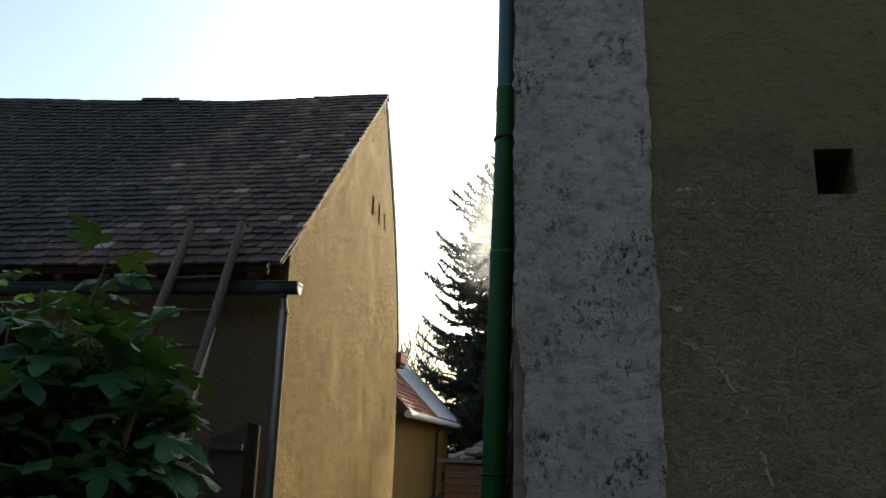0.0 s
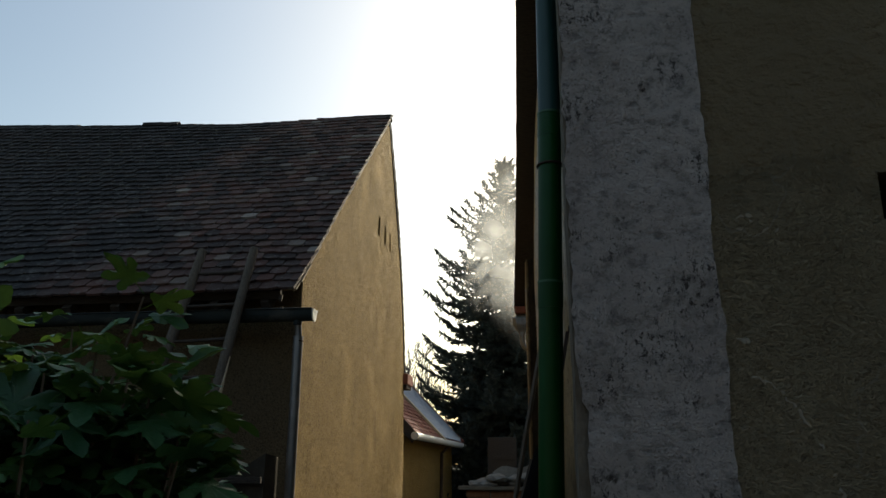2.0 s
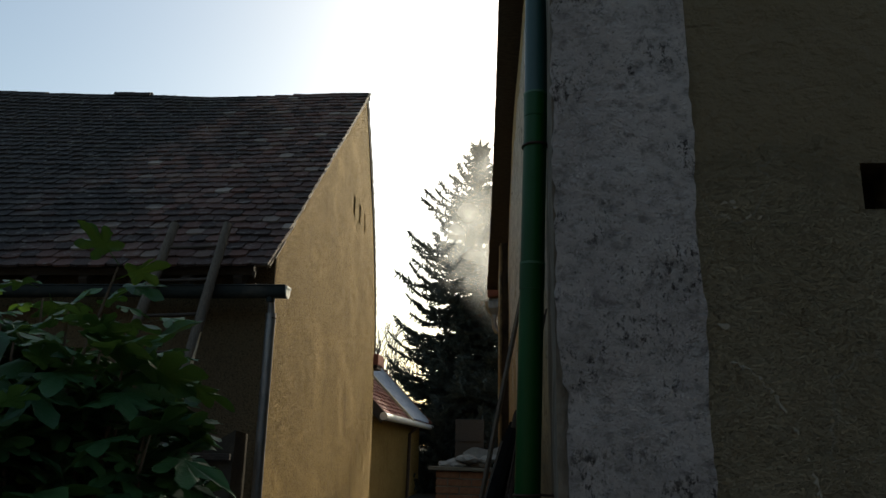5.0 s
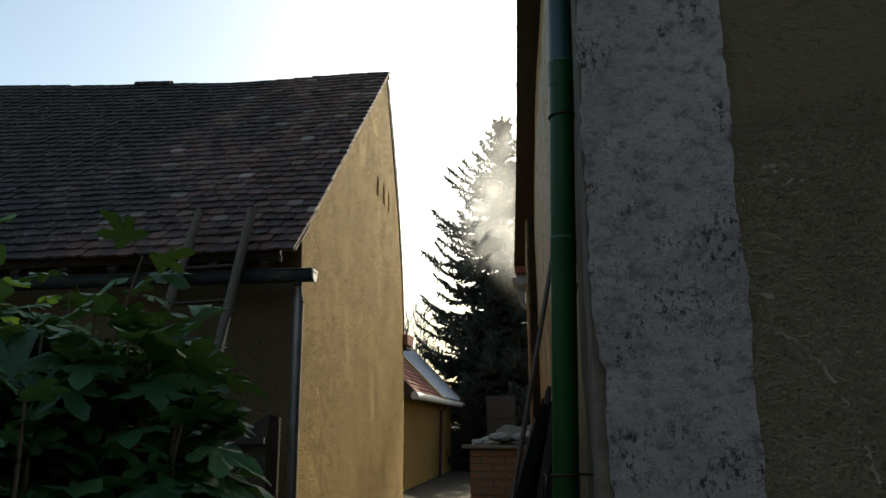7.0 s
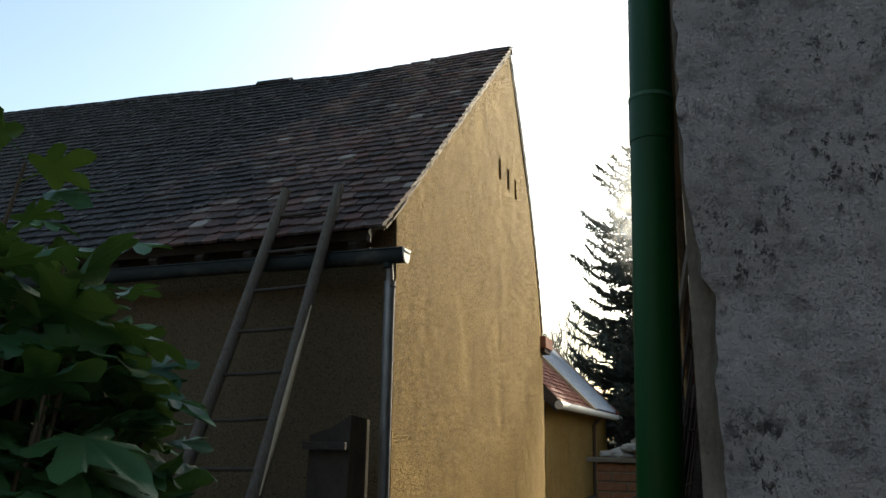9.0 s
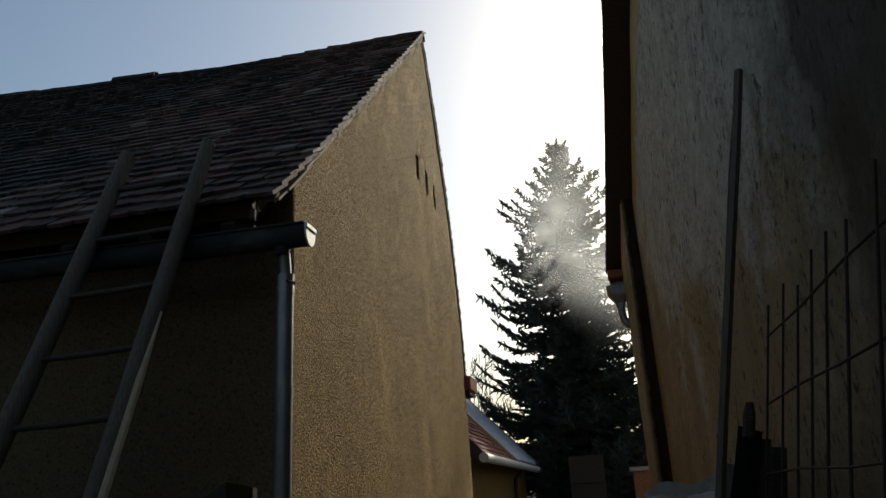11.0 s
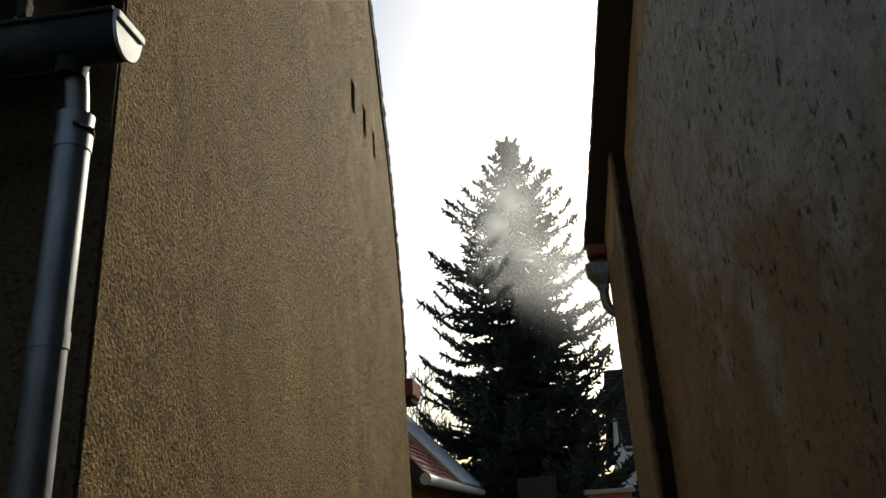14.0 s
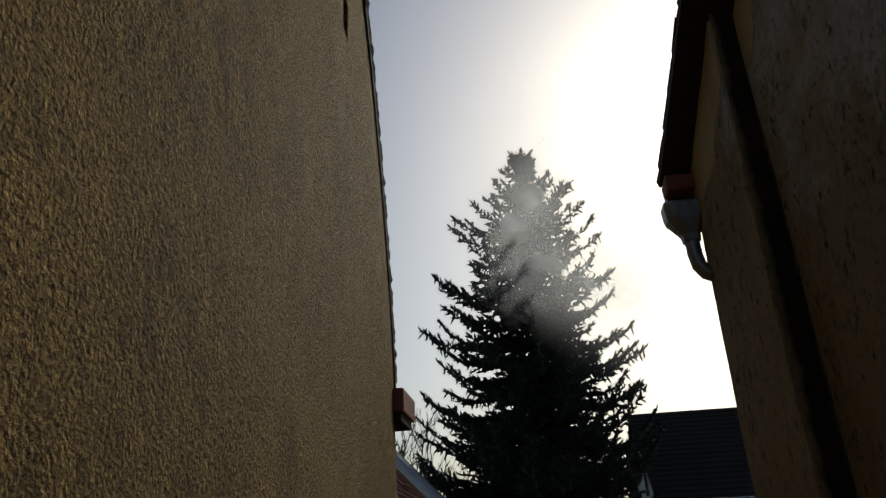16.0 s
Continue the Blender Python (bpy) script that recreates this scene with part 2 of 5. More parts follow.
M["zinc"] = plain("weathered_zinc", (0.18, 0.182, 0.185), (0.32, 0.318, 0.312), 0.42, 9, 0.001, 0.85, 0.5, (1, 1, 0.4), (0.16, 0.15, 0.14))
M["gutter_green"] = plain("dark_green_painted_metal", (0.012, 0.017, 0.016), (0.022, 0.029, 0.027), 0.72, 9, 0.001, 0.0, 0.3, (0.4, 1, 1), (0.10, 0.09, 0.075))
M["cap"] = plain("pale_metal_cap", (0.46, 0.45, 0.42), (0.62, 0.60, 0.56), 0.60, 15, 0.001, 0.4, 0.5)
M["green"] = plain("green_plastic", (0.002, 0.046, 0.006), (0.003, 0.066, 0.010), 0.42, 5, 0.0006, 0.0, 0.25, (1, 1, 0.3), (0.012, 0.085, 0.03))
M["worn_green"] = plain("scuffed_green_plastic", (0.02, 0.10, 0.04), (0.08, 0.16, 0.10), 0.6, 60, 0.001)
M["teal"] = plain("dark_teal_plastic", (0.008, 0.045, 0.040), (0.014, 0.065, 0.058), 0.45, 5, 0.0006, 0.0, 0.5, (1, 1, 0.3))
M["wood"] = plain("grey_weathered_wood", (0.082, 0.066, 0.050), (0.170, 0.140, 0.108), 0.85, 14, 0.004, 0, 0.2, (6, 6, 0.5), (0.06, 0.05, 0.04))
M["pale_wood"] = plain("light_tan_wood", (0.40, 0.30, 0.18), (0.55, 0.44, 0.29), 0.8, 14, 0.003, 0, 0.2, (6, 6, 0.5))
M["dark_wood"] = plain("dark_old_timber", (0.035, 0.028, 0.022), (0.075, 0.06, 0.048), 0.9, 12, 0.004, 0, 0.2, (1, 6, 6))
M["lath_wood"] = plain("grey_split_lath", (0.20, 0.165, 0.125), (0.32, 0.275, 0.21), 0.9, 14, 0.003, 0, 0.15, (6, 0.5, 6))
M["mortar"] = plain("pale_crumbling_mortar", (0.22, 0.18, 0.125), (0.40, 0.34, 0.255), 0.95, 22, 0.012, 0, 0.1)
M["scar"] = plain("exposed_pale_plaster", (0.24, 0.21, 0.155), (0.33, 0.295, 0.235), 0.95, 40, 0.006, 0, 0.1)
M["rust"] = plain("rusty_iron", (0.035, 0.025, 0.020), (0.075, 0.048, 0.034), 0.8, 40, 0.001, 0.3, 0.3)
M["black"] = plain("black_plastic_sheet", (0.010, 0.010, 0.010), (0.020, 0.019, 0.018), 0.95, 7, 0.006, 0, 0.05)
M["slab_board"] = plain("weathered_coping", (0.20, 0.15, 0.10), (0.34, 0.27, 0.19), 0.9, 14, 0.006, 0, 0.15, (0.5, 4, 4))
M["dull_sheet"] = plain("dull_brown_sheet", (0.040, 0.034, 0.026), (0.075, 0.062, 0.046), 0.95, 5, 0.008, 0, 0.05)
M["worn_corner"] = plain("dirty_worn_plaster", (0.11, 0.095, 0.072), (0.24, 0.21, 0.165), 0.95, 16, 0.014, 0, 0.1, (1, 1, 0.5), (0.05, 0.042, 0.032))
M["stone"] = plain("pale_broken_stone", (0.30, 0.27, 0.23), (0.46, 0.42, 0.36), 0.95, 16, 0.01, 0, 0.1)
M["brick"] = plain("red_brick", (0.25, 0.098, 0.044), (0.41, 0.185, 0.092), 0.92, 18, 0.006, 0, 0.1, (1, 1, 1), (0.15, 0.085, 0.06))
M["metal_sheet"] = plain("bright_metal_sheet", (0.26, 0.27, 0.29), (0.42, 0.43, 0.45), 0.5, 6, 0.002, 0.5, 0.5)
M["white_wall"] = plain("white_render", (0.55, 0.54, 0.51), (0.68, 0.67, 0.64), 0.9, 5, 0.004, 0, 0.2)
M["brown_roof"] = plain("dark_brown_roof", (0.028, 0.023, 0.020), (0.055, 0.044, 0.039), 0.9, 8, 0.006, 0, 0.1)
# soft-edged dark band: shade of the pilaster's end face put into colour
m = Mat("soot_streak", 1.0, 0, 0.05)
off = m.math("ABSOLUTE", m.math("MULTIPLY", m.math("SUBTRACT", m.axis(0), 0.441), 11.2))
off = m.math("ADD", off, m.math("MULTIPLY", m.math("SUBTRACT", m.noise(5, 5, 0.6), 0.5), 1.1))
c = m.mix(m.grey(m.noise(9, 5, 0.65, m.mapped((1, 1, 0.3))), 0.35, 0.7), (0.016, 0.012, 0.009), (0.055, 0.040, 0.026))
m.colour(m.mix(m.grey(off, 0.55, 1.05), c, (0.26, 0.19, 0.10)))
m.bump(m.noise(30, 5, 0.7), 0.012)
M["soot_and_shade"] = m.m
# near-black colour paints the unlit depth behind the openings
M["hole"] = plain("near_black_backing", (0.015, 0.013, 0.011), (0.035, 0.03, 0.025), 1.0, 20, 0.004, 0, 0.05)
M["bark"] = plain("grey_brown_bark", (0.075, 0.055, 0.040), (0.15, 0.115, 0.085), 0.95, 18, 0.01, 0, 0.1, (1, 1, 0.3))
M["dark_wall"] = plain("dark_skylight_blocker", (0.05, 0.045, 0.04), (0.09, 0.08, 0.07), 0.9, 4, 0.004, 0, 0.1)
M["ground"] = plain("dry_earth_and_gravel", (0.036, 0.031, 0.024), (0.068, 0.058, 0.044), 0.95, 2.5, 0.02, 0, 0.1)

# leaves let some light through
m = Mat("fig_leaf", 0.50, 0, 0.3)
r = m.random()
geo = m.t.nodes.new("ShaderNodeNewGeometry").outputs["Position"]
c = m.ramp(r, (0.0, (0.018, 0.064, 0.026)), (0.5, (0.036, 0.105, 0.038)), (0.9, (0.060, 0.145, 0.046)), (1.0, (0.085, 0.12, 0.03)))
c = m.mix(m.math("MULTIPLY", m.grey(m.noise(25, 5, 0.6, geo), 0.45, 0.75), 0.3), c, (0.05, 0.08, 0.035))
m.colour(c)
m.bump(m.noise(60, 3, 0.5, geo), 0.003)
tr = m.t.nodes.new("ShaderNodeBsdfTranslucent")
m.link(m.mix(0.5, c, (0.20, 0.32, 0.02)), tr.inputs[0])
mx = m.t.nodes.new("ShaderNodeMixShader")
mx.inputs[0].default_value = 0.18
m.link(m.b.outputs[0], mx.inputs[1])
m.link(tr.outputs[0], mx.inputs[2])
m.link(mx.outputs[0], m.t.nodes["Material Output"].inputs[0])
M["leaf"] = m.m

m = Mat("spruce_needles", 0.7, 0, 0.2)
c = m.ramp(m.random(), (0.0, (0.034, 0.045, 0.040)), (0.6, (0.056, 0.070, 0.061)), (1.0, (0.085, 0.100, 0.086)))
m.colour(c)
M["needles"] = m.m
M["twig"] = plain("bare_grey_twigs", (0.10, 0.085, 0.07), (0.17, 0.15, 0.125), 0.9, 20, 0.002)


# ---- mesh helpers ----
def obj(name, bm, material, parent=None, smooth=False, label=""):
    me = bpy.data.meshes.new(name)
    bm.normal_update()
    bm.to_mesh(me)
    bm.free()
    if smooth:
        for p in me.polygons:
            p.use_smooth = True
        me.set_sharp_from_angle(angle=radians(40))
    me.materials.append(M[material] if isinstance(material, str) else material)
    ob = new(name, me)
    if parent is not None:
        ob.parent = parent
    if label:
        tagged(ob, label)
    return ob


def part(name, bm, material, parent, label="", smooth=False):
    return obj(name, bm, material, parent, smooth, label)


def thing(name, label, category, group="", kind="", at=(0, 0, 0)):
    ob = new(name)
    ob.location = at
    ob.empty_display_size = 0.1
    return tagged(ob, label, category, group, kind)


def raw(name, verts, faces, material, parent=None, smooth=False):
    me = bpy.data.meshes.new(name)
    me.from_pydata(verts, [], faces)
    me.materials.append(M[material])
    if smooth:
        for p in me.polygons:
            p.use_smooth = True
    ob = new(name, me)
    if parent is not None:
        ob.parent = parent
    return ob


def box(lo, hi, bevel=0.0, bm=None, m=None):
    bm = bm or bmesh.new()
    made = bmesh.ops.create_cube(bm, size=1.0)["verts"]
    lo, hi = Vector(lo), Vector(hi)
    for v in made:
        v.co = Vector([(lo[i] + hi[i]) / 2 + v.co[i] * (hi[i] - lo[i]) for i in range(3)])
    if bevel:
        es = list({ed for v in made for ed in v.link_edges})
        bmesh.ops.bevel(bm, geom=es, offset=bevel, segments=2, affect="EDGES", profile=0.6)
    if m is not None:
        bmesh.ops.transform(bm, matrix=m, verts=bm.verts)
    return bm


def tube(points, radius, sides=12, bm=None, caps=True, flat=1.0):
    """A round bar along a line of points; radius is a number or one for each point."""
    bm = bm or bmesh.new()
    pts = [Vector(p) for p in points]
    rs = radius if isinstance(radius, (list, tuple)) else [radius] * len(pts)
    rings = []
    up = None
    for i, p in enumerate(pts):
        d = (pts[min(i + 1, len(pts) - 1)] - pts[max(i - 1, 0)]).normalized()
        if up is None:
            up = Vector((0, 0, 1)) if abs(d.z) < 0.9 else Vector((0, 1, 0))
        side = d.cross(up).normalized()
        up = side.cross(d).normalized()
        rings.append([bm.verts.new(p + (side * math.cos(k * math.tau / sides) + up * flat * math.sin(k * math.tau / sides)) * rs[i]) for k in range(sides)])
    for a, b in zip(rings, rings[1:]):
        for k in range(sides):
            bm.faces.new((a[k], a[(k + 1) % sides], b[(k + 1) % sides], b[k]))
    if caps:
        bm.faces.new(rings[0][::-1])
        bm.faces.new(rings[-1])
    bmesh.ops.recalc_face_normals(bm, faces=bm.faces)
    return bm


def wobble(bm, amount, scale, seed=0.0):
    for v in bm.verts:
        v.co += noise.noise_vector(v.co * scale + Vector((seed, seed * 1.7, 0))) * amount
    return bm


def wall_sheet(us, zs, holes, cuts, place, thick):
    """A wall from a grid over (u, z) with real openings, cut by lines above, then given thickness.
    holes: (u0, u1, z0, z1); cuts: planes (point, outward normal) in (u, 0, z); place(u, depth, z) -> world."""
    us = sorted({round(u, 4) for u in us} | {h[i] for h in holes for i in (0, 1)})
    zs = sorted({round(z, 4) for z in zs} | {h[i] for h in holes for i in (2, 3)})
    bm = bmesh.new()
    vs = {(i, j): bm.verts.new((u, 0, z)) for i, u in enumerate(us) for j, z in enumerate(zs)}
    for i in range(len(us) - 1):
        for j in range(len(zs) - 1):
            mu, mz = (us[i] + us[i + 1]) / 2, (zs[j] + zs[j + 1]) / 2
            if any(h[0] < mu < h[1] and h[2] < mz < h[3] for h in holes):
                continue
            bm.faces.new((vs[i, j], vs[i + 1, j], vs[i + 1, j + 1], vs[i, j + 1]))
    for co, no in cuts:
        bmesh.ops.bisect_plane(bm, geom=bm.verts[:] + bm.edges[:] + bm.faces[:], plane_co=co, plane_no=no, clear_outer=True)
    made = bmesh.ops.extrude_face_region(bm, geom=bm.faces[:])["geom"]
    for v in made:
        if isinstance(v, bmesh.types.BMVert):
            v.co.y += thick
    for v in bm.verts:
        v.co = Vector(place(*v.co))
    bmesh.ops.recalc_face_normals(bm, faces=bm.faces)
    return bm


def steps(a, b, d):
    n = max(1, round((b - a) / d))
    return [a + (b - a) * i / n for i in range(n + 1)]


# ---- ground ----
bm = bmesh.new()
bmesh.ops.create_grid(bm, x_segments=60, y_segments=60, size=400)
for v in bm.verts:
    v.co.z = GROUND
tagged(obj("ground", bm, "ground"), "dry earth and gravel yard between the houses", "ground", kind="structure")

# unseen walls added round the yard to cut down the sky light
tagged(obj("skylight_blocker", box((-14, -7.4, GROUND), (9, -7.0, 6.5)), "dark_wall"), "plain dark unseen wall, added to block sky light", "wall", kind="structure")
tagged(obj("skylight_blocker_side", box((-14.4, -7.4, GROUND), (-14.0, 7.0, 5.5)), "dark_wall"), "plain dark unseen wall, added to block sky light", "wall", kind="structure")

# ---- the house with the ochre gable ----
EAVE_Y, EAVE_Z = 7.36, 3.10
RIDGE_Y, RIDGE_Z = 12.10, 7.42
FAR_Y, FAR_Z = 15.6, 3.15
GX = -2.05
LEFT_X = -16.0


def gable_x(y):
    """The old gable leans away towards its far end."""
    return GX - 0.31 * max(0.0, (y - 11.5) / 4.1) ** 2


house = thing("house", "old ochre roughcast house with a steep clay tiled roof", "house", at=(-8, 11, GROUND))


def under(ob, par):
    """Parents ob, built in world coordinates, under par."""
    ob.parent = par
    if par.parent is None:
        ob.matrix_parent_inverse = Matrix.Translation(-par.location)
    return ob


def hpart(name, bm, material, par, label="", smooth=False):
    return under(obj(name, bm, material, None, smooth, label), par)


SLOTS = [(y - 0.075, y + 0.075, 4.96, 5.29) for y in (11.46, 11.96, 12.46)]
n1 = Vector((-(RIDGE_Z - EAVE_Z), 0, RIDGE_Y - EAVE_Y)).normalized()
n2 = Vector((RIDGE_Z - FAR_Z, 0, FAR_Y - RIDGE_Y)).normalized()
top = Vector((RIDGE_Y, 0, RIDGE_Z - 0.05))


def gable_place(u, d, z):
    w = noise.noise(Vector((u * 0.5, z * 0.5, 3.0))) * 0.025
    return (gable_x(u) - d + w * (1 if d < 0.01 else 0), u, z)


FRONT_Y = 7.78
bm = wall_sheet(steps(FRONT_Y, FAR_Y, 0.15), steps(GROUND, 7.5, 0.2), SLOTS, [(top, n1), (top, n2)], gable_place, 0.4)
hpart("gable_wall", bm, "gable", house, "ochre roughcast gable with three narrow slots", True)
for y0, y1, z0, z1 in SLOTS:
    x = gable_x((y0 + y1) / 2)
    hpart("vent_slot_back", box((x - 0.3, y0 - 0.02, z0 - 0.02), (x - 0.22, y1 + 0.02, z1 + 0.02)), "hole", house)
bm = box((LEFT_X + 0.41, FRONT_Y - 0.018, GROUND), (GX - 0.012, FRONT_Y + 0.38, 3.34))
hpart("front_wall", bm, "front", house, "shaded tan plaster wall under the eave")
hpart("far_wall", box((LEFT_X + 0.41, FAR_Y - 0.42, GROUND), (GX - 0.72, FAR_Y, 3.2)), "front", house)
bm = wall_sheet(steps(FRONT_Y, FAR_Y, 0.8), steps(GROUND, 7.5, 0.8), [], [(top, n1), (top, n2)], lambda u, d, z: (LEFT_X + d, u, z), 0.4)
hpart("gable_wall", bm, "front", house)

# roof deck under the tiles
slope_f = Vector((0, RIDGE_Y - EAVE_Y, RIDGE_Z - EAVE_Z))
LEN_F = slope_f.length
slope_f.normalize()
norm_f = Vector((0, -slope_f.z, slope_f.y))
slope_b = Vector((0, RIDGE_Y - FAR_Y, RIDGE_Z - FAR_Z))
LEN_B = slope_b.length
slope_b.normalize()
norm_b = Vector((0, -slope_b.z, slope_b.y)) * -1


def sag(x, s):
    """The ridge and slope sag a little along the house."""
    return 0.055 * max(0.0, -x - 5.0) * s + 0.03 * noise.noise(Vector((x * 0.6, s * 3, 1)))


def on_front(x, d, h):
    p = Vector((x, EAVE_Y, EAVE_Z)) + slope_f * d + norm_f * h
    p.z += sag(x, d / LEN_F)
    return p


def deck(place, length, x0, x1, h0, h1):
    bm = bmesh.new()
    xs, ds = steps(x0, x1, 0.7), steps(0, length, 0.8)
    lay = []
    for h in (h0, h1):
        lay.append([[bm.verts.new(place(x, d, h)) for d in ds] for x in xs])
    for k, g in enumerate(lay):
        for i in range(len(xs) - 1):
            for j in range(len(ds) - 1):
                bm.faces.new((g[i][j], g[i + 1][j], g[i + 1][j + 1], g[i][j + 1]))
    a, b = lay
    for i in range(len(xs) - 1):
        for j in (0, len(ds) - 1):
            bm.faces.new((a[i][j], a[i + 1][j], b[i + 1][j], b[i][j]))
    for j in range(len(ds) - 1):
        for i in (0, len(xs) - 1):
            bm.faces.new((a[i][j], a[i][j + 1], b[i][j + 1], b[i][j]))
    bmesh.ops.recalc_face_normals(bm, faces=bm.faces)
    return bm


roof = hpart("roof", deck(on_front, LEN_F, LEFT_X, -2.17, -0.10, -0.005), "dark_wood", house, "steep roof of old brown clay tiles")


def on_back(x, d, h):
    p = Vector((x, FAR_Y + 0.1, FAR_Z - 0.1)) + slope_b * d + norm_b * h
    if x > GX - 0.1:
        p.x = gable_x(p.y) + 0.01
    return p


hpart("back_slope", deck(on_back, LEN_B + 0.12, LEFT_X, GX - 0.06, -0.12, 0.02), "tile", house)
for i in range(24):
    x = -2.35 - i * 0.58
    p0, p1 = on_front(x, -0.05, -0.16), on_front(x, 0.6, -0.16)
    d = (p1 - p0)
    bm = box((-0.05, 0, -0.06), (0.05, d.length, 0.05), 0.004)
    mt = Matrix.Translation(p0) @ Euler((math.atan2(d.z, d.y), 0, 0)).to_matrix().to_4x4()
    bmesh.ops.transform(bm, matrix=mt, verts=bm.verts)
    hpart("rafter_tail", bm, "dark_wood", house)

# gutter along the front eave, with its end cap, and the downpipe at the corner
GUT_X, GUT_Y, GUT_Z = -1.775, 7.345, 2.885


def half_round(x0, x1, y, z, w, depth, wall=0.006, seg=12):
    bm = bmesh.new()
    prof = [(-w / 2 * math.cos(math.pi * k / seg), -depth * math.sin(math.pi * k / seg) ** 0.75) for k in range(seg + 1)]
    inner = [(a * (1 - 2 * wall / w), b * (1 - wall / depth) + 0.0005) for a, b in prof]
    loop = prof + inner[::-1]
    xs = steps(x0, x1, 0.6)
    rings = [[bm.verts.new((x, y + a, z + b + 0.012 * math.sin(x * 1.3) * (1 if x < -3 else 0))) for a, b in loop] for x in xs]
    n = len(loop)
    for p, q in zip(rings, rings[1:]):
        for k in range(n):
            bm.faces.new((p[k], p[(k + 1) % n], q[(k + 1) % n], q[k]))
    bm.faces.new(rings[0])
    bm.faces.new(rings[-1])
    bmesh.ops.recalc_face_normals(bm, faces=bm.faces)
    return bm


gutter = hpart("gutter", half_round(LEFT_X, GUT_X, GUT_Y, GUT_Z, 0.15, 0.125), "gutter_green", house, "dark green metal half-round gutter", True)
bead = tube([(LEFT_X, GUT_Y - 0.078, GUT_Z + 0.002), (GUT_X, GUT_Y - 0.078, GUT_Z + 0.002)], 0.009, 8)
hpart("gutter_bead", bead, "gutter_green", gutter, "", True)
bm = bmesh.new()
prof = [(-0.077 * math.cos(math.pi * k / 14), -0.13 * math.sin(math.pi * k / 14) ** 0.75) for k in range(15)]
ra = [bm.verts.new((GUT_X, GUT_Y + a, GUT_Z + b)) for a, b in prof]
rb = [bm.verts.new((GUT_X + 0.012, GUT_Y + a, GUT_Z + b)) for a, b in prof]
bm.faces.new(ra[::-1])
bm.faces.new(rb)
for k in range(len(prof)):
    bm.faces.new((ra[k], ra[(k + 1) % 15], rb[(k + 1) % 15], rb[k]))
cap = hpart("end_cap", bm, "cap", gutter, "pale metal end cap")
hpart("cap_rim", box((GUT_X + 0.011, GUT_Y - 0.077, GUT_Z - 0.028), (GUT_X + 0.02, GUT_Y + 0.077, GUT_Z - 0.002), 0.003), "cap", gutter)
for i in range(18):
    x = -2.1 - i * 0.75
    hpart("gutter_hook", tube([(x, GUT_Y + 0.10, GUT_Z + 0.06), (x, GUT_Y + 0.08, GUT_Z + 0.015), (x, GUT_Y - 0.08, GUT_Z + 0.015)], 0.006, 6), "rust", gutter)
PX, PY = -1.95, 7.405
pipe = hpart("downpipe", tube([(PX, PY - 0.04, GUT_Z - 0.08), (PX, PY - 0.01, GUT_Z - 0.2), (PX, PY, GUT_Z - 0.268), (PX, PY, GUT_Z - 0.272), (PX, PY, GUT_Z - 0.33), (PX, PY, 1.2), (PX + 0.005, PY, GROUND)], [0.036, 0.036, 0.036, 0.055, 0.051, 0.051, 0.051], 20), "zinc", house, "grey zinc downpipe", True)
hpart("pipe_socket", tube([(PX, PY - 0.05, GUT_Z - 0.05), (PX, PY - 0.05, GUT_Z - 0.16)], [0.060, 0.042], 20), "gutter_green", pipe, "", True)
for z in (2.52, 1.905, 0.7):
    hpart("pipe_collar", tube([(PX, PY, z - 0.025), (PX, PY, z + 0.025)], 0.0545, 20), "zinc", pipe, "", True)
hpart("pipe_clamp", tube([(PX + 0.03, PY + 0.05, 2.56), (PX + 0.06, PY, 2.56), (PX + 0.03, PY - 0.055, 2.56)], 0.006, 6), "rust", pipe)

# crumbling mortar under the verge
for k, (p0, length, sl, nn) in enumerate(((Vector((0, EAVE_Y, EAVE_Z)), LEN_F, slope_f, norm_f), (Vector((0, FAR_Y, FAR_Z)), LEN_B, slope_b, norm_b))):
    bm = bmesh.new()
    n = int(length / 0.045)
    start = 0.55 if k == 0 else 0.12
    rings = []
    for i in range(n + 1):
        d = start + (length - start - 0.02) * i / n
        c = p0 + sl * d
        x = gable_x(c.y)
        j = noise.noise(Vector((d * 7, 0, k * 9))) * 0.5 + noise.noise(Vector((d * 19, 4, k))) * 0.5
        drop = 0.062 + 0.05 * j
        out = 0.022 + 0.018 * noise.noise(Vector((d * 13, 8, k)))
        rings.append([bm.verts.new(Vector((x + a, c.y, c.z)) + nn * b) for a, b in ((-0.1, 0.0), (out, -0.002), (out * 1.2, -drop * 0.4), (out * 0.6, -drop), (-0.02, -drop - 0.02), (-0.1, -0.1))])
    for p, q in zip(rings, rings[1:]):
        for s in range(6):
            bm.faces.new((p[s], p[(s + 1) % 6], q[(s + 1) % 6], q[s]))
    bm.faces.new(rings[0])
    bm.faces.new(rings[-1])
    bmesh.ops.recalc_face_normals(bm, faces=bm.faces)
    hpart("verge_mortar", bm, "mortar", house, "pale crumbling mortar under the verge tiles")
# broken laths under the verge at the near corner, and a crumb of mortar hanging from one
for i, (y0, z0, y1, z1, w) in enumerate(((7.42, 3.125, 7.72, 3.375, 0.04), (7.56, 3.245, 7.88, 3.525, 0.05), (7.88, 3.54, 8.24, 3.86, 0.04))):
    bm = box((-0.10, 0, -0.010), (w, math.hypot(y1 - y0, z1 - z0), 0.010), 0.003, None,
             Matrix.Translation((GX, y0, z0)) @ Euler((math.atan2(z1 - z0, y1 - y0), 0, radians(1.5 - i))).to_matrix().to_4x4())
    hpart("broken_lath", wobble(bm, 0.006, 14, i), "lath_wood", house, "grey broken lath end under the verge")
bm = bmesh.new()
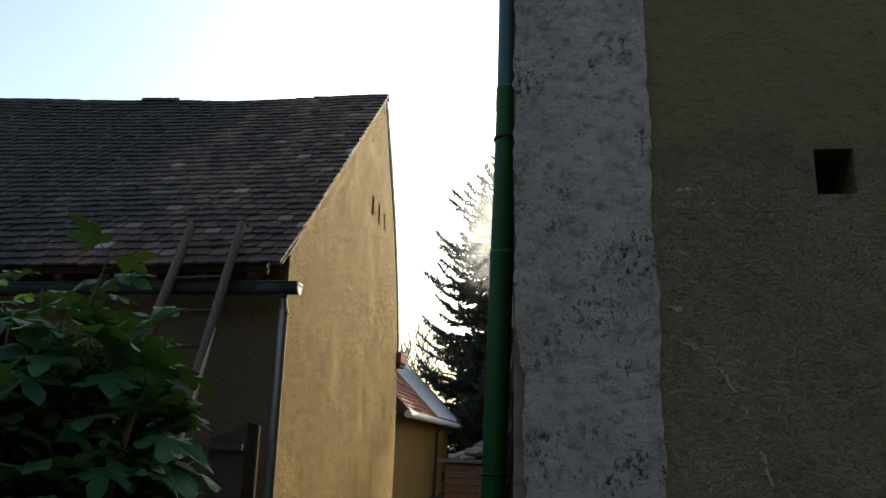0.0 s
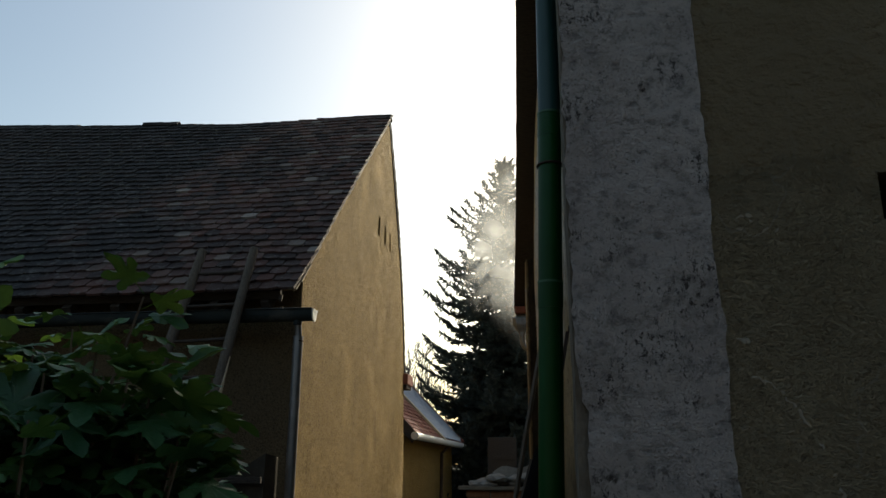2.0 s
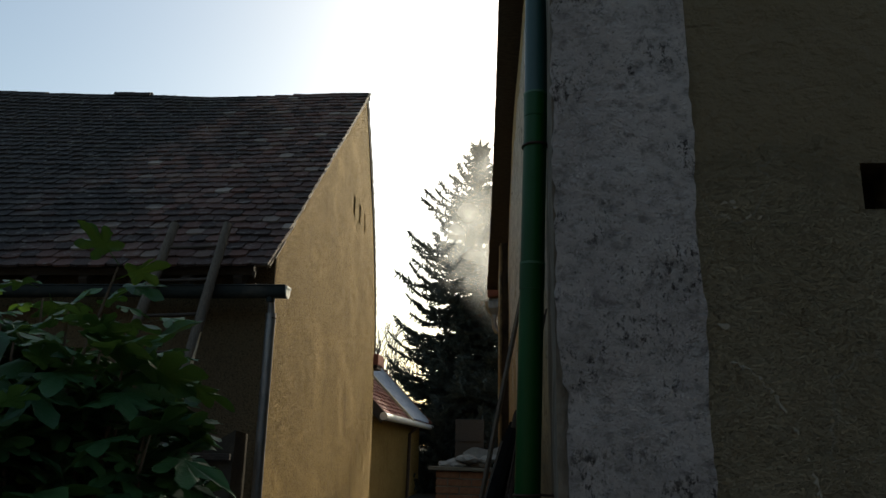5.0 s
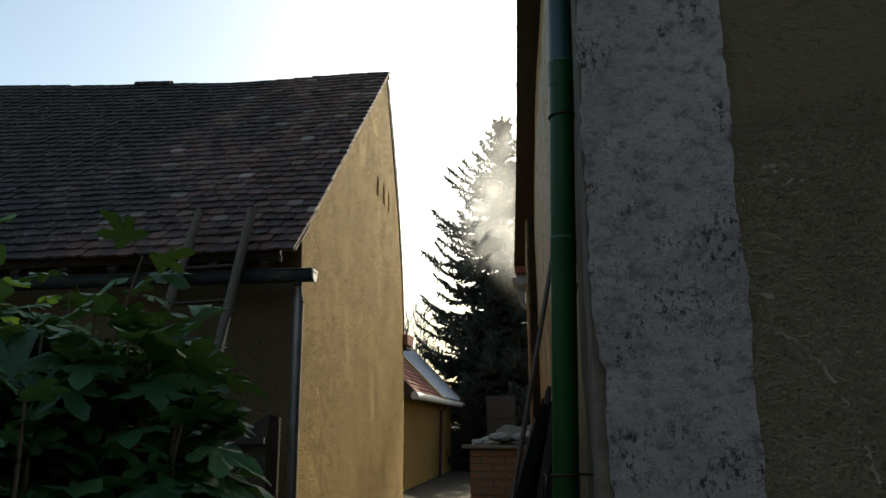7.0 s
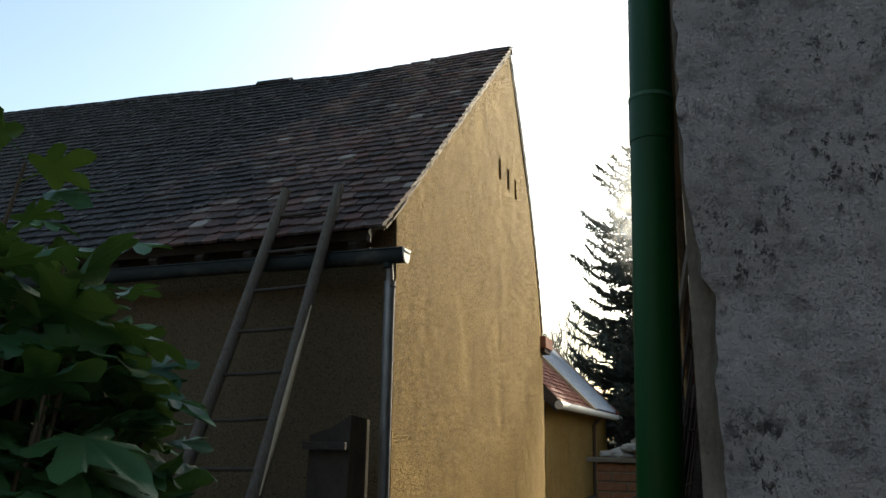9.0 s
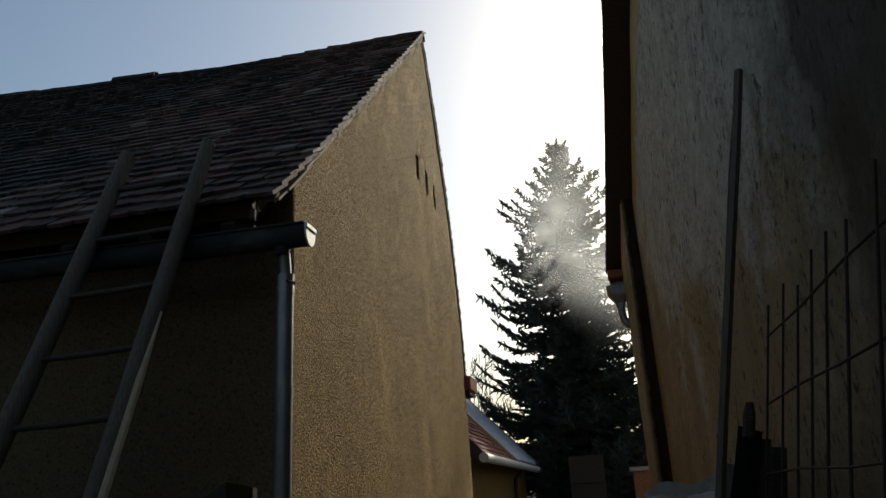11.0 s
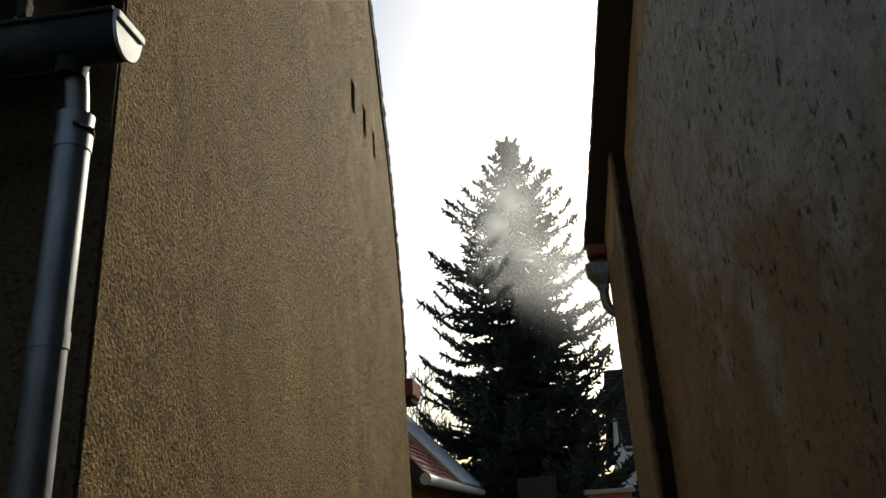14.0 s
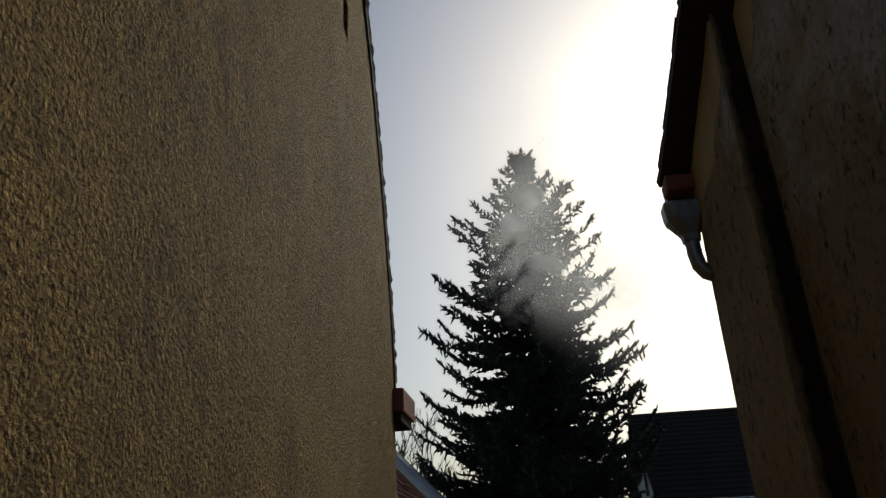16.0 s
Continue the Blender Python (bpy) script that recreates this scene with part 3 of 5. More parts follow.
bmesh.ops.create_icosphere(bm, subdivisions=2, radius=0.035)
for v in bm.verts:
    v.co = Vector((GX + 0.01, 7.42, 3.15)) + Vector((v.co.x * 0.7, v.co.y * 0.8, v.co.z * 1.6))
hpart("mortar_crumb", wobble(bm, 0.02, 22), "mortar", house)
hpart("batten_end", wobble(box((GX - 0.13, EAVE_Y + 0.0, EAVE_Z - 0.11), (GX - 0.095, EAVE_Y + 0.04, EAVE_Z - 0.04), 0.01), 0.012, 25), "dark_wood", house)
x = gable_x(15.35)
bm = box((x - 0.2, 15.2, 2.80), (x + 0.09, 15.75, 2.88), 0.01)
hpart("eave_board", bm, "dark_wood", house)
bm = box((x - 0.2, 15.15, 2.88), (x + 0.12, 15.8, 3.10), 0.015)
hpart("eave_end_tiles", wobble(bm, 0.01, 9), "red_tile", house, "reddish tiles at the end of the far eave")

# ---- ladder leaning on the eave ----
ladder = thing("ladder", "grey weathered wooden ladder leaning on the gutter", "ladder", at=(-3.0, 6.2, GROUND))


def rail_at(x_top, x_low, z):
    f = (3.58 - z) / 2.18
    return Vector((x_top + (x_low - x_top) * f, 7.42 - 0.69 * f, z))


R_R, R_L = (-2.52, -2.62), (-3.12, -3.32)
for k, (xt, xl) in enumerate((R_R, R_L)):
    pts = [rail_at(xt, xl, z) for z in (3.60, 3.0, 2.2, 1.4, 0.6, GROUND)]
    bm = tube(pts, [0.046, 0.050, 0.053, 0.054, 0.056, 0.058], 12, None, True, 1.2)
    wobble(bm, 0.012, 3, k * 5)
    hpart("rail", bm, "wood", ladder, "", True)
hpart("pale_edge", wobble(tube([rail_at(R_R[0], R_R[1], z) + Vector((0.056, -0.018, 0)) for z in (2.35, 1.95, 1.4, 0.8)], [0.006, 0.024, 0.026, 0.008], 8), 0.008, 6), "pale_wood", ladder, "pale edge along the lower part of the rail")
for i in range(10):
    z = 3.33 - i * 0.39
    if z < GROUND + 0.15:
        break
    a, b = rail_at(*R_R, z), rail_at(*R_L, z - 0.02)
    hpart("rung", wobble(tube([a, (a + b) / 2 + Vector((0, 0, -0.006)), b], 0.017, 10), 0.006, 7, i), "dark_wood", ladder, "", True)

# dark sheet and box by the front corner
tarp = thing("plank_lean_to", "black sheet over planks leaning at the house corner", "planks", at=(-2.2, 7.0, GROUND))
bm = bmesh.new()
cols = steps(-2.42, -2.05, 0.06)
rr = []
for i, x in enumerate(cols):
    zt = 1.26 + 0.15 * (i / (len(cols) - 1)) ** 1.5
    rr.append([bm.verts.new((x, y, z)) for y, z in ((6.95, zt), (7.3, zt - 0.02), (7.3, GROUND), (6.88, GROUND))])
for p, q in zip(rr, rr[1:]):
    for s in range(4):
        bm.faces.new((p[s], p[(s + 1) % 4], q[(s + 1) % 4], q[s]))
bm.faces.new(rr[0])
bm.faces.new(rr[-1])
bmesh.ops.recalc_face_normals(bm, faces=bm.faces)
hpart("sheet", wobble(bm, 0.02, 6), "dull_sheet", tarp)
hpart("plank", box((-2.44, 6.85, 1.14), (-2.05, 6.89, 1.20), 0.006), "dark_wood", tarp)
bin_ = thing("storage_box", "dark plastic storage box beside the house corner", "box", at=(-2.0, 6.6, GROUND))
hpart("body", box((-2.5, 6.35, GROUND), (-1.68, 6.85, 0.56), 0.02), "black", bin_)
hpart("lid", box((-2.54, 6.31, 0.56), (-1.64, 6.89, 0.61), 0.015), "black", bin_)

# ---- the house along the passage ----
right = thing("house", "old tan plastered house with whitewashed corner and tiled roof", "house", at=(3, 8, GROUND))
WALL_Y = 2.85


def pass_x(y):
    """Line of the wall along the passage."""
    if y < 6.6:
        return 0.742 + (y - WALL_Y) * 0.0395
    if y < 10.5:
        return 0.89 - (y - 6.6) * 0.0872
    return 0.55 - (y - 10.5) * 0.026


HOLE = [(1.965, 2.12, 2.27, 2.465)]
bm = wall_sheet(steps(1.27, 9.0, 0.25), steps(GROUND, 5.2, 0.25), HOLE, [], lambda u, d, z: (u, WALL_Y + 0.012 + d + 0.012 * noise.noise(Vector((u * 2, z * 2, 0))) * (d < 0.01), z), 0.4)
hpart("end_wall", bm, "render", right, "coarse grey-brown render with a small square hole", True)
scar = [(1.395, 1.665), (1.45, 1.645), (1.505, 1.60), (1.55, 1.54), (1.59, 1.47), (1.625, 1.40), (1.655, 1.32), (1.675, 1.22), (1.70, 1.12)]
rs = random.Random(4)
path = []
for (x0, z0), (x1, z1) in zip(scar, scar[1:]):
    for k in range(6):
        x, z = x0 + (x1 - x0) * k / 6 + rs.uniform(-0.006, 0.006), z0 + (z1 - z0) * k / 6 + rs.uniform(-0.006, 0.006)
        path.append((x, WALL_Y + 0.017 + 0.012 * noise.noise(Vector((x * 2, z * 2, 0))), z))
hpart("plaster_scar", wobble(tube(path, [rs.uniform(0.003, 0.011) for _ in path], 6), 0.006, 60), "scar", right, "pale curved scar in the render")
for x, z, w in ((1.45, 2.29, 0.050), (1.53, 2.235, 0.04), (1.385, 1.80, 0.03)):
    bm = bmesh.new()
    bmesh.ops.create_icosphere(bm, subdivisions=2, radius=1)
    for v in bm.verts:
        v.co = Vector((x + v.co.x * w, WALL_Y + 0.014 + v.co.y * 0.008, z + v.co.z * w * 0.45))
    hpart("plaster_chip", wobble(bm, 0.016, 38), "scar", right)
hpart("hole_back", box((1.9, WALL_Y + 0.25, 2.2), (2.2, WALL_Y + 0.3, 2.55)), "hole", right)


def strip_place(u, d, z):
    w = 0.012 * noise.noise(Vector((u * 3, z * 3, 7))) + 0.006 * noise.noise(Vector((u * 11, z * 11, 7)))
    ue = u
    if u > 1.3:
        ue += -0.012 + 0.014 * noise.noise(Vector((z * 2.5, 0, 5))) + 0.014 * noise.noise(Vector((z * 11, 0, 5))) + 0.008 * noise.noise(Vector((z * 31, 0, 5)))
    if u < 0.86:
        # the wash has come away low down along the corner
        worn = 0.036 * min(1.0, max(0.0, (1.80 - z) / 0.30)) + 0.014 * noise.noise(Vector((z * 5, 3, 5))) + 0.018 * noise.noise(Vector((z * 18, 3, 9)))
        ue += worn * (0.86 - u) / 0.118
    return (ue, WALL_Y - 0.004 + d + w * (d < 0.01), z)


bm = wall_sheet(steps(0.738, 0.90, 0.04), steps(GROUND, 5.2, 0.1), [], [],
                lambda u, d, z: (u + 0.008 * noise.noise(Vector((z * 4, 1, d * 4))), WALL_Y + 0.014 + d + 0.012 * noise.noise(Vector((u * 9, z * 7, 1))) * (d < 0.01), z), 0.33)
hpart("corner_plaster", bm, "worn_corner", right, "dirty brown plaster laid bare along the corner", True)
bm = wall_sheet(steps(0.742, 1.325, 0.035), steps(GROUND, 5.2, 0.04), [], [], strip_place, 0.008)
hpart("whitewashed_corner", bm, "limewash", right, "worn greyish whitewashed corner strip with dark flaking", True)

P_EAVE_Y, P_EAVE_Z, P_SLOPE = 13.58, 4.06, 0.56
P_RIDGE_Y = 8.1
P_RIDGE_Z = P_EAVE_Z + (P_EAVE_Y - P_RIDGE_Y) * P_SLOPE
pn1 = Vector((P_SLOPE, 0, 1)).normalized()
pn2 = Vector((-P_SLOPE, 0, 1)).normalized()
ptop = Vector((P_RIDGE_Y, 0, P_RIDGE_Z - 0.02))
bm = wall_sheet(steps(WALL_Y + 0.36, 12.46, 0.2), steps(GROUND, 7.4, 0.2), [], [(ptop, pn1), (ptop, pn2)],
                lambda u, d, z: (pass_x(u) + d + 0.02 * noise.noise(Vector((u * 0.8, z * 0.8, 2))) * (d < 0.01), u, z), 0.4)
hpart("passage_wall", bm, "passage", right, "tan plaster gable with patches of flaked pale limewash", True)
bm = wall_sheet(steps(12.44, 13.5, 0.12), steps(GROUND, 5.0, 0.12), [], [(ptop, pn1)],
                lambda u, d, z: (0.335 - (u - 12.44) * 0.03 + d + 0.008 * noise.noise(Vector((u * 2, z * 2, 2))) * (d < 0.01), u, z), 0.5)
hpart("corner_pilaster", bm, "passage", right, "thicker plastered corner at the far end", True)
# thin sheet that paints the shade on the pilaster's end
hpart("soot_streak", box((0.352, 12.428, GROUND), (0.53, 12.437, 5.05), 0), "soot_and_shade", right, "dark band painted for the pilaster's shaded end face")
hpart("far_wall", box((0.8, 13.1, GROUND), (9.0, 13.5, 4.2)), "passage", right)
hpart("side_wall", box((8.6, 3.3, GROUND), (9.0, 13.1, 5.2)), "render", right)


def p_place(sign):
    def f(x, d, h):
        n = Vector((0, sign * P_SLOPE, 1)).normalized()
        y = P_RIDGE_Y + sign * (P_EAVE_Y - P_RIDGE_Y) * (1 - d)
        kick = 0.02 * max(0, 1 - d * 6)
        return Vector((x + (verge_x(y) if x < 1 else 0), y, P_EAVE_Z + (P_EAVE_Y - P_RIDGE_Y) * P_SLOPE * d + kick)) + n * h
    return f


def verge_x(y):
    return 0.085 + 0.075 * (13.58 - y) - 0.0028 * (13.58 - y) ** 2


p_roof = None
for sign in (1, -1):
    pl = p_place(sign)
    bm = bmesh.new()
    ds = steps(0, 1, 0.05)
    xs = (0.0, 9.3)
    lay = [[[bm.verts.new(pl(x, d, h)) for d in ds] for x in xs] for h in (0.02, 0.09)]
    for g in lay:
        for j in range(len(ds) - 1):
            bm.faces.new((g[0][j], g[1][j], g[1][j + 1], g[0][j + 1]))
    for j in range(len(ds) - 1):
        for i in (0, 1):
            bm.faces.new((lay[0][i][j], lay[0][i][j + 1], lay[1][i][j + 1], lay[1][i][j]))
    for j in (0, -1):
        bm.faces.new((lay[0][0][j], lay[0][1][j], lay[1][1][j], lay[1][0][j]))
    bmesh.ops.recalc_face_normals(bm, faces=bm.faces)
    ob = hpart("roof", bm, "dark_wood", right, "low-pitched roof of dark clay tiles")
    p_roof = p_roof or ob

# eave end, gutter hopper and swan neck at the far corner
hpart("eave_end", wobble(box((0.10, 13.40, 3.98), (0.36, 13.60, 4.10), 0.02), 0.01, 8), "red_tile", right, "dark red eave end tile")
bm = bmesh.new()
secs = []
for z, hx, hy, cx in ((3.890, 0.150, 0.10, 0.212), (3.875, 0.155, 0.105, 0.212), (3.780, 0.145, 0.10, 0.212), (3.750, 0.138, 0.095, 0.212), (3.640, 0.066, 0.060, 0.225), (3.590, 0.060, 0.058, 0.228)):
    secs.append([bm.verts.new((cx + sx * hx, 13.50 + sy * hy, z)) for sx, sy in ((-1, -0.6), (-0.6, -1), (0.6, -1), (1, -0.6), (1, 0.6), (0.6, 1), (-0.6, 1), (-1, 0.6))])
for p, q in zip(secs, secs[1:]):
    for k in range(8):
        bm.faces.new((p[k], p[(k + 1) % 8], q[(k + 1) % 8], q[k]))
bm.faces.new(secs[0])
bm.faces.new(secs[-1])
bmesh.ops.recalc_face_normals(bm, faces=bm.faces)
hopper = hpart("gutter_outlet", bm, "zinc", right, "metal gutter hopper with a sloping funnel")
hpart("gutter", tube([(0.12, 13.62, 3.95), (9.2, 13.62, 3.95)], 0.07, 12), "zinc", right, "", True)
hpart("swan_neck", tube([(0.228, 13.5, 3.61), (0.230, 13.5, 3.50), (0.245, 13.5, 3.41), (0.285, 13.5, 3.35), (0.34, 13.5, 3.325), (0.40, 13.5, 3.315)], 0.054, 14), "zinc", hopper, "", True)

# green downpipe just round the near corner
GPY = 3.28


def pipe_at(z):
    return Vector((0.655 + 0.030 * (z - 1.9) if z < 2.95 else 0.6865 + 0.012 * (z - 2.95), GPY, z))


gp = hpart("downpipe", tube([pipe_at(z) for z in (2.95, 2.5, 2.0, 1.4, 0.6, GROUND)], 0.056, 24), "green", right, "green plastic downpipe", True)
hpart("upper_pipe", tube([Vector((0.60, GPY - 0.05, 4.9)), Vector((0.66, GPY - 0.02, 4.3)), pipe_at(3.9), pipe_at(3.4), pipe_at(2.95)], 0.0545, 24), "teal", gp, "dark teal upper length of pipe", True)
for z in (2.95, 2.095):
    hpart("pipe_socket", tube([pipe_at(z - 0.07), pipe_at(z + 0.05)], 0.0585, 24), "green", gp, "", True)
    hpart("socket_ring", tube([pipe_at(z + 0.046), pipe_at(z + 0.056)], 0.060, 24), "worn_green", gp, "scuffed rim of the pipe joint", True)
for z in (2.73, 1.13):
    c = pipe_at(z)
    ring = [c + Vector((math.cos(t), math.sin(t), 0.10 * math.cos(t) * 0.3)) * 0.060 for t in [k * math.tau / 16 for k in range(17)]]
    hpart("pipe_clamp", tube(ring + [c + Vector((0.09, -0.01, 0)), c + Vector((0.13, 0.0, 0.0))], 0.006, 6), "rust", gp, "rusty wire clamp")

# ---- leaning timber, wire mesh, boards ----
pole = thing("timber_lath", "grey wooden lath leaning against the tan wall", "lath", at=(0.05, 7.7, GROUND))
pt, pb = Vector((0.79, 7.25, 3.44)), Vector((0.04, 7.42, GROUND))
hpart("lath", wobble(tube([pt.lerp(pb, k / 8) for k in range(9)], 0.024, 4), 0.012, 2), "wood", pole)
hpart("lath", wobble(tube([pt.lerp(pb, k / 8) + Vector((-0.02, 0.05, -0.10)) for k in range(9)], 0.02, 4), 0.01, 2.4), "dark_wood", pole)
mesh_panel = thing("wire_mesh", "rusty welded wire mesh panel leaning on the wall", "wire mesh", at=(0.4, 6.0, GROUND))


def mesh_at(u, v):
    # u along the wall, v up the leaning panel
    return Vector((0.30 + 0.185 * v + 0.02 * math.sin(u * 3), 7.55 - u, GROUND + v * 0.98))


for i in range(11):
    u = 0.02 + i * 0.3
    hpart("wire", tube([mesh_at(u, v) for v in (0, 0.8, 1.6, 2.1, 2.52 + 0.05 * math.sin(i * 2.3))], 0.006, 6), "rust", mesh_panel)
for j in range(7):
    v = 0.25 + j * 0.35
    hpart("wire", tube([mesh_at(u, v + 0.012 * math.sin(u * 4 + j)) for u in (0.0, 0.7, 1.5, 2.3, 3.05)], 0.006, 6), "rust", mesh_panel)
boards = thing("board_stack", "dark old boards leaning beside the brick wall", "boards", at=(0.4, 7.6, GROUND))
for i, (x0, x1, y, zt, mt) in enumerate(((0.60, 0.12, 7.72, 1.55, "black"), (0.66, 0.30, 7.86, 1.50, "dark_wood"), (0.62, 0.22, 7.80, 1.46, "wood"), (0.50, 0.02, 7.66, 1.36, "wood"), (0.68, 0.40, 7.60, 1.44, "dark_wood"), (0.56, 0.05, 7.58, 1.48, "black"))):
    bm = tube([(x0, y, zt), (x0 * 0.5 + x1 * 0.5, y + 0.02, (zt + GROUND) / 2), (x1, y + 0.03, GROUND)], 0.062, 4, None, True, 0.22)
    hpart("board", wobble(bm, 0.018, 4, i), mt, boards)
hpart("board_knob", wobble(tube([(0.58, 7.7, 1.5), (0.60, 7.69, 1.62), (0.61, 7.69, 1.68)], [0.035, 0.03, 0.02], 7), 0.008, 20), "dark_wood", boards)

slabs = thing("plaster_slab", "pale broken plaster slab propped by the brick wall", "slab", at=(0.4, 8.3, GROUND))
bm = bmesh.new()
cols = []
for i in range(13):
    f = i / 12
    zt = 1.24 + 0.14 * f + 0.03 * math.sin(f * 9)
    cols.append([bm.verts.new((0.02 + 0.62 * f, 8.28 + d, z)) for d, z in ((0, zt), (0.05, zt - 0.01), (0.05, GROUND), (0, GROUND))])
for p, q in zip(cols, cols[1:]):
    for k in range(4):
        bm.faces.new((p[k], p[(k + 1) % 4], q[(k + 1) % 4], q[k]))
bm.faces.new(cols[0])
bm.faces.new(cols[-1])
bmesh.ops.recalc_face_normals(bm, faces=bm.faces)
hpart("slab", wobble(bm, 0.012, 9), "stone", slabs)

# ---- brick garden wall ----
brickwall = thing("brick_wall", "low red brick wall with a coping and loose stones", "brick wall", at=(0.1, 8.1, GROUND))
BX0, BX1, BY, BTOP = -0.23, 0.60, 7.98, 1.06
core = hpart("mortar_core", box((BX0 + 0.008, BY + 0.008, GROUND), (BX1, BY + 0.25, BTOP - 0.005)), "mortar", brickwall)
hpart("coping", wobble(box((BX0 - 0.08, BY - 0.06, BTOP), (BX1, BY + 0.31, BTOP + 0.035), 0.006), 0.010, 7), "slab_board", brickwall, "pale stone coping slab")
rng = random.Random(4)
for i in range(16):
    x = BX0 + 0.05 + rng.random() * 0.85
    s = 0.05 + 0.07 * rng.random()
    bm = bmesh.new()
    bmesh.ops.create_icosphere(bm, subdivisions=2, radius=1)
    z = BTOP + 0.035 + (0.0 if i < 10 else 0.05)
    for v in bm.verts:
        v.co = Vector((v.co.x * s * 1.3, v.co.y * s, max(-0.9, min(v.co.z, 0.8)) * s * 0.45)) + noise.noise_vector(v.co * 2 + Vector((i, 0, 0))) * s * 0.25
        v.co += Vector((x, BY + 0.05 + 0.15 * ((i * 7) % 10) / 10, z + s * 0.36))
    tagged(obj("stone", bm, "stone"), "loose pale broken stone on the brick wall", "stone", "loose stones")
BL, BH, BD = 0.25, 0.065, 0.12
courses = int((BTOP - GROUND) / 0.077)
bm = box((0, 0, 0), (BL - 0.012, BD, BH), 0.005)
brick_me = obj("brick", bm, "brick")
first = True
for c in range(courses):
    z = BTOP - (c + 1) * 0.077 + 0.004
    x = BX0 - (0.125 if c % 2 else 0.0)
    while x < BX1 - 0.02:
        x0, x1 = max(x, BX0), min(x + BL, BX1)
        if x1 - x0 > 0.05:
            ob = brick_me if first else new("brick", brick_me.data)
            first = False
            ob.location = (x0 + rng.uniform(-0.003, 0.003), BY - rng.uniform(0.0, 0.008), z)
            ob.scale = ((x1 - x0 - 0.012) / (BL - 0.012), 1, 1)
            ob.parent = brickwall
            ob.matrix_parent_inverse = Matrix.Translation(-brickwall.location)
        x += BL
for c in range(courses):
    z = BTOP - (c + 1) * 0.077 + 0.004
    for k in range(2):
        ob = new("brick", brick_me.data)
        ob.matrix_basis = Matrix.Translation((BX0 - 0.003, BY + 0.25 - k * 0.125 - 0.005, z)) @ Euler((0, 0, radians(-90))).to_matrix().to_4x4() @ Matrix.Diagonal((0.47, 0.9, 1, 1))
        ob.parent = brickwall
        ob.matrix_parent_inverse = Matrix.Translation(-brickwall.location)

# ---- red-roofed outbuilding at the end of the passage ----
shed = thing("outbuilding", "tan outbuilding with a red tiled roof and metal sheets", "house", at=(-4, 22, GROUND))
SE0, SE1 = Vector((-2.50, 17.75, 1.98)), Vector((-2.28, 25.9, 1.90))
along = (SE1 - SE0).normalized()
uphill = Vector((-along.y, along.x, 0)) * 0.70 + Vector((0, 0, 0.714))
uphill.normalize()
s_n = along.cross(uphill).normalized()
s_n = s_n if s_n.z > 0 else -s_n
S_LEN = 3.7


def shed_at(a, u, h):
    return SE0 + along * a + uphill * u + s_n * h


def slab(a0, a1, u0, u1, h0, h1, bm=None):
    bm = bm or bmesh.new()
    vs = [bm.verts.new(shed_at(a, u, h)) for h in (h0, h1) for a, u in ((a0, u0), (a1, u0), (a1, u1), (a0, u1))]
    for f in ((0, 1, 2, 3), (4, 5, 6, 7), (0, 1, 5, 4), (1, 2, 6, 5), (2, 3, 7, 6), (3, 0, 4, 7)):
        bm.faces.new([vs[i] for i in f])
    bmesh.ops.recalc_face_normals(bm, faces=bm.faces)
    return bm


S_A = (SE1 - SE0).length
s_roof = hpart("roof", slab(0, S_A, -0.1, S_LEN, -0.12, 0.0), "dark_wood", shed, "red clay tiled roof partly covered by metal sheets")
inw = Vector((-along.y, along.x, 0))
p = SE0 + along * 0.15 + inw * 0.35
q = SE1 + inw * 0.35
bm = bmesh.new()
vs = [bm.verts.new(v) for v in ((p.x, p.y, GROUND), (q.x, q.y, GROUND), (q.x, q.y, 2.35), (p.x, p.y, 2.35))]
vs2 = [bm.verts.new(v.co + inw * 0.3) for v in vs]
bm.faces.new(vs)
bm.faces.new(vs2)
for k in range(4):
    bm.faces.new((vs[k], vs[(k + 1) % 4], vs2[(k + 1) % 4], vs2[k]))
bmesh.ops.recalc_face_normals(bm, faces=bm.faces)
hpart("wall", bm, "gable", shed)
bm = bmesh.new()
ridge_p = shed_at(0.15, S_LEN, -0.12)
g0 = SE0 + along * 0.15 + inw * 0.36
g1 = g0 + inw * 4.6
vs = [bm.verts.new(v) for v in ((g0.x, g0.y, GROUND), (g0.x, g0.y, 2.36), tuple(ridge_p), (g1.x, g1.y, 2.36), (g1.x, g1.y, GROUND))]
vs2 = [bm.verts.new(v.co + along * 0.3) for v in vs]
bm.faces.new(vs)
bm.faces.new(vs2)
for k in range(5):
    bm.faces.new((vs[k], vs[(k + 1) % 5], vs2[(k + 1) % 5], vs2[k]))
bmesh.ops.recalc_face_normals(bm, faces=bm.faces)
hpart("end_wall", bm, "gable", shed)
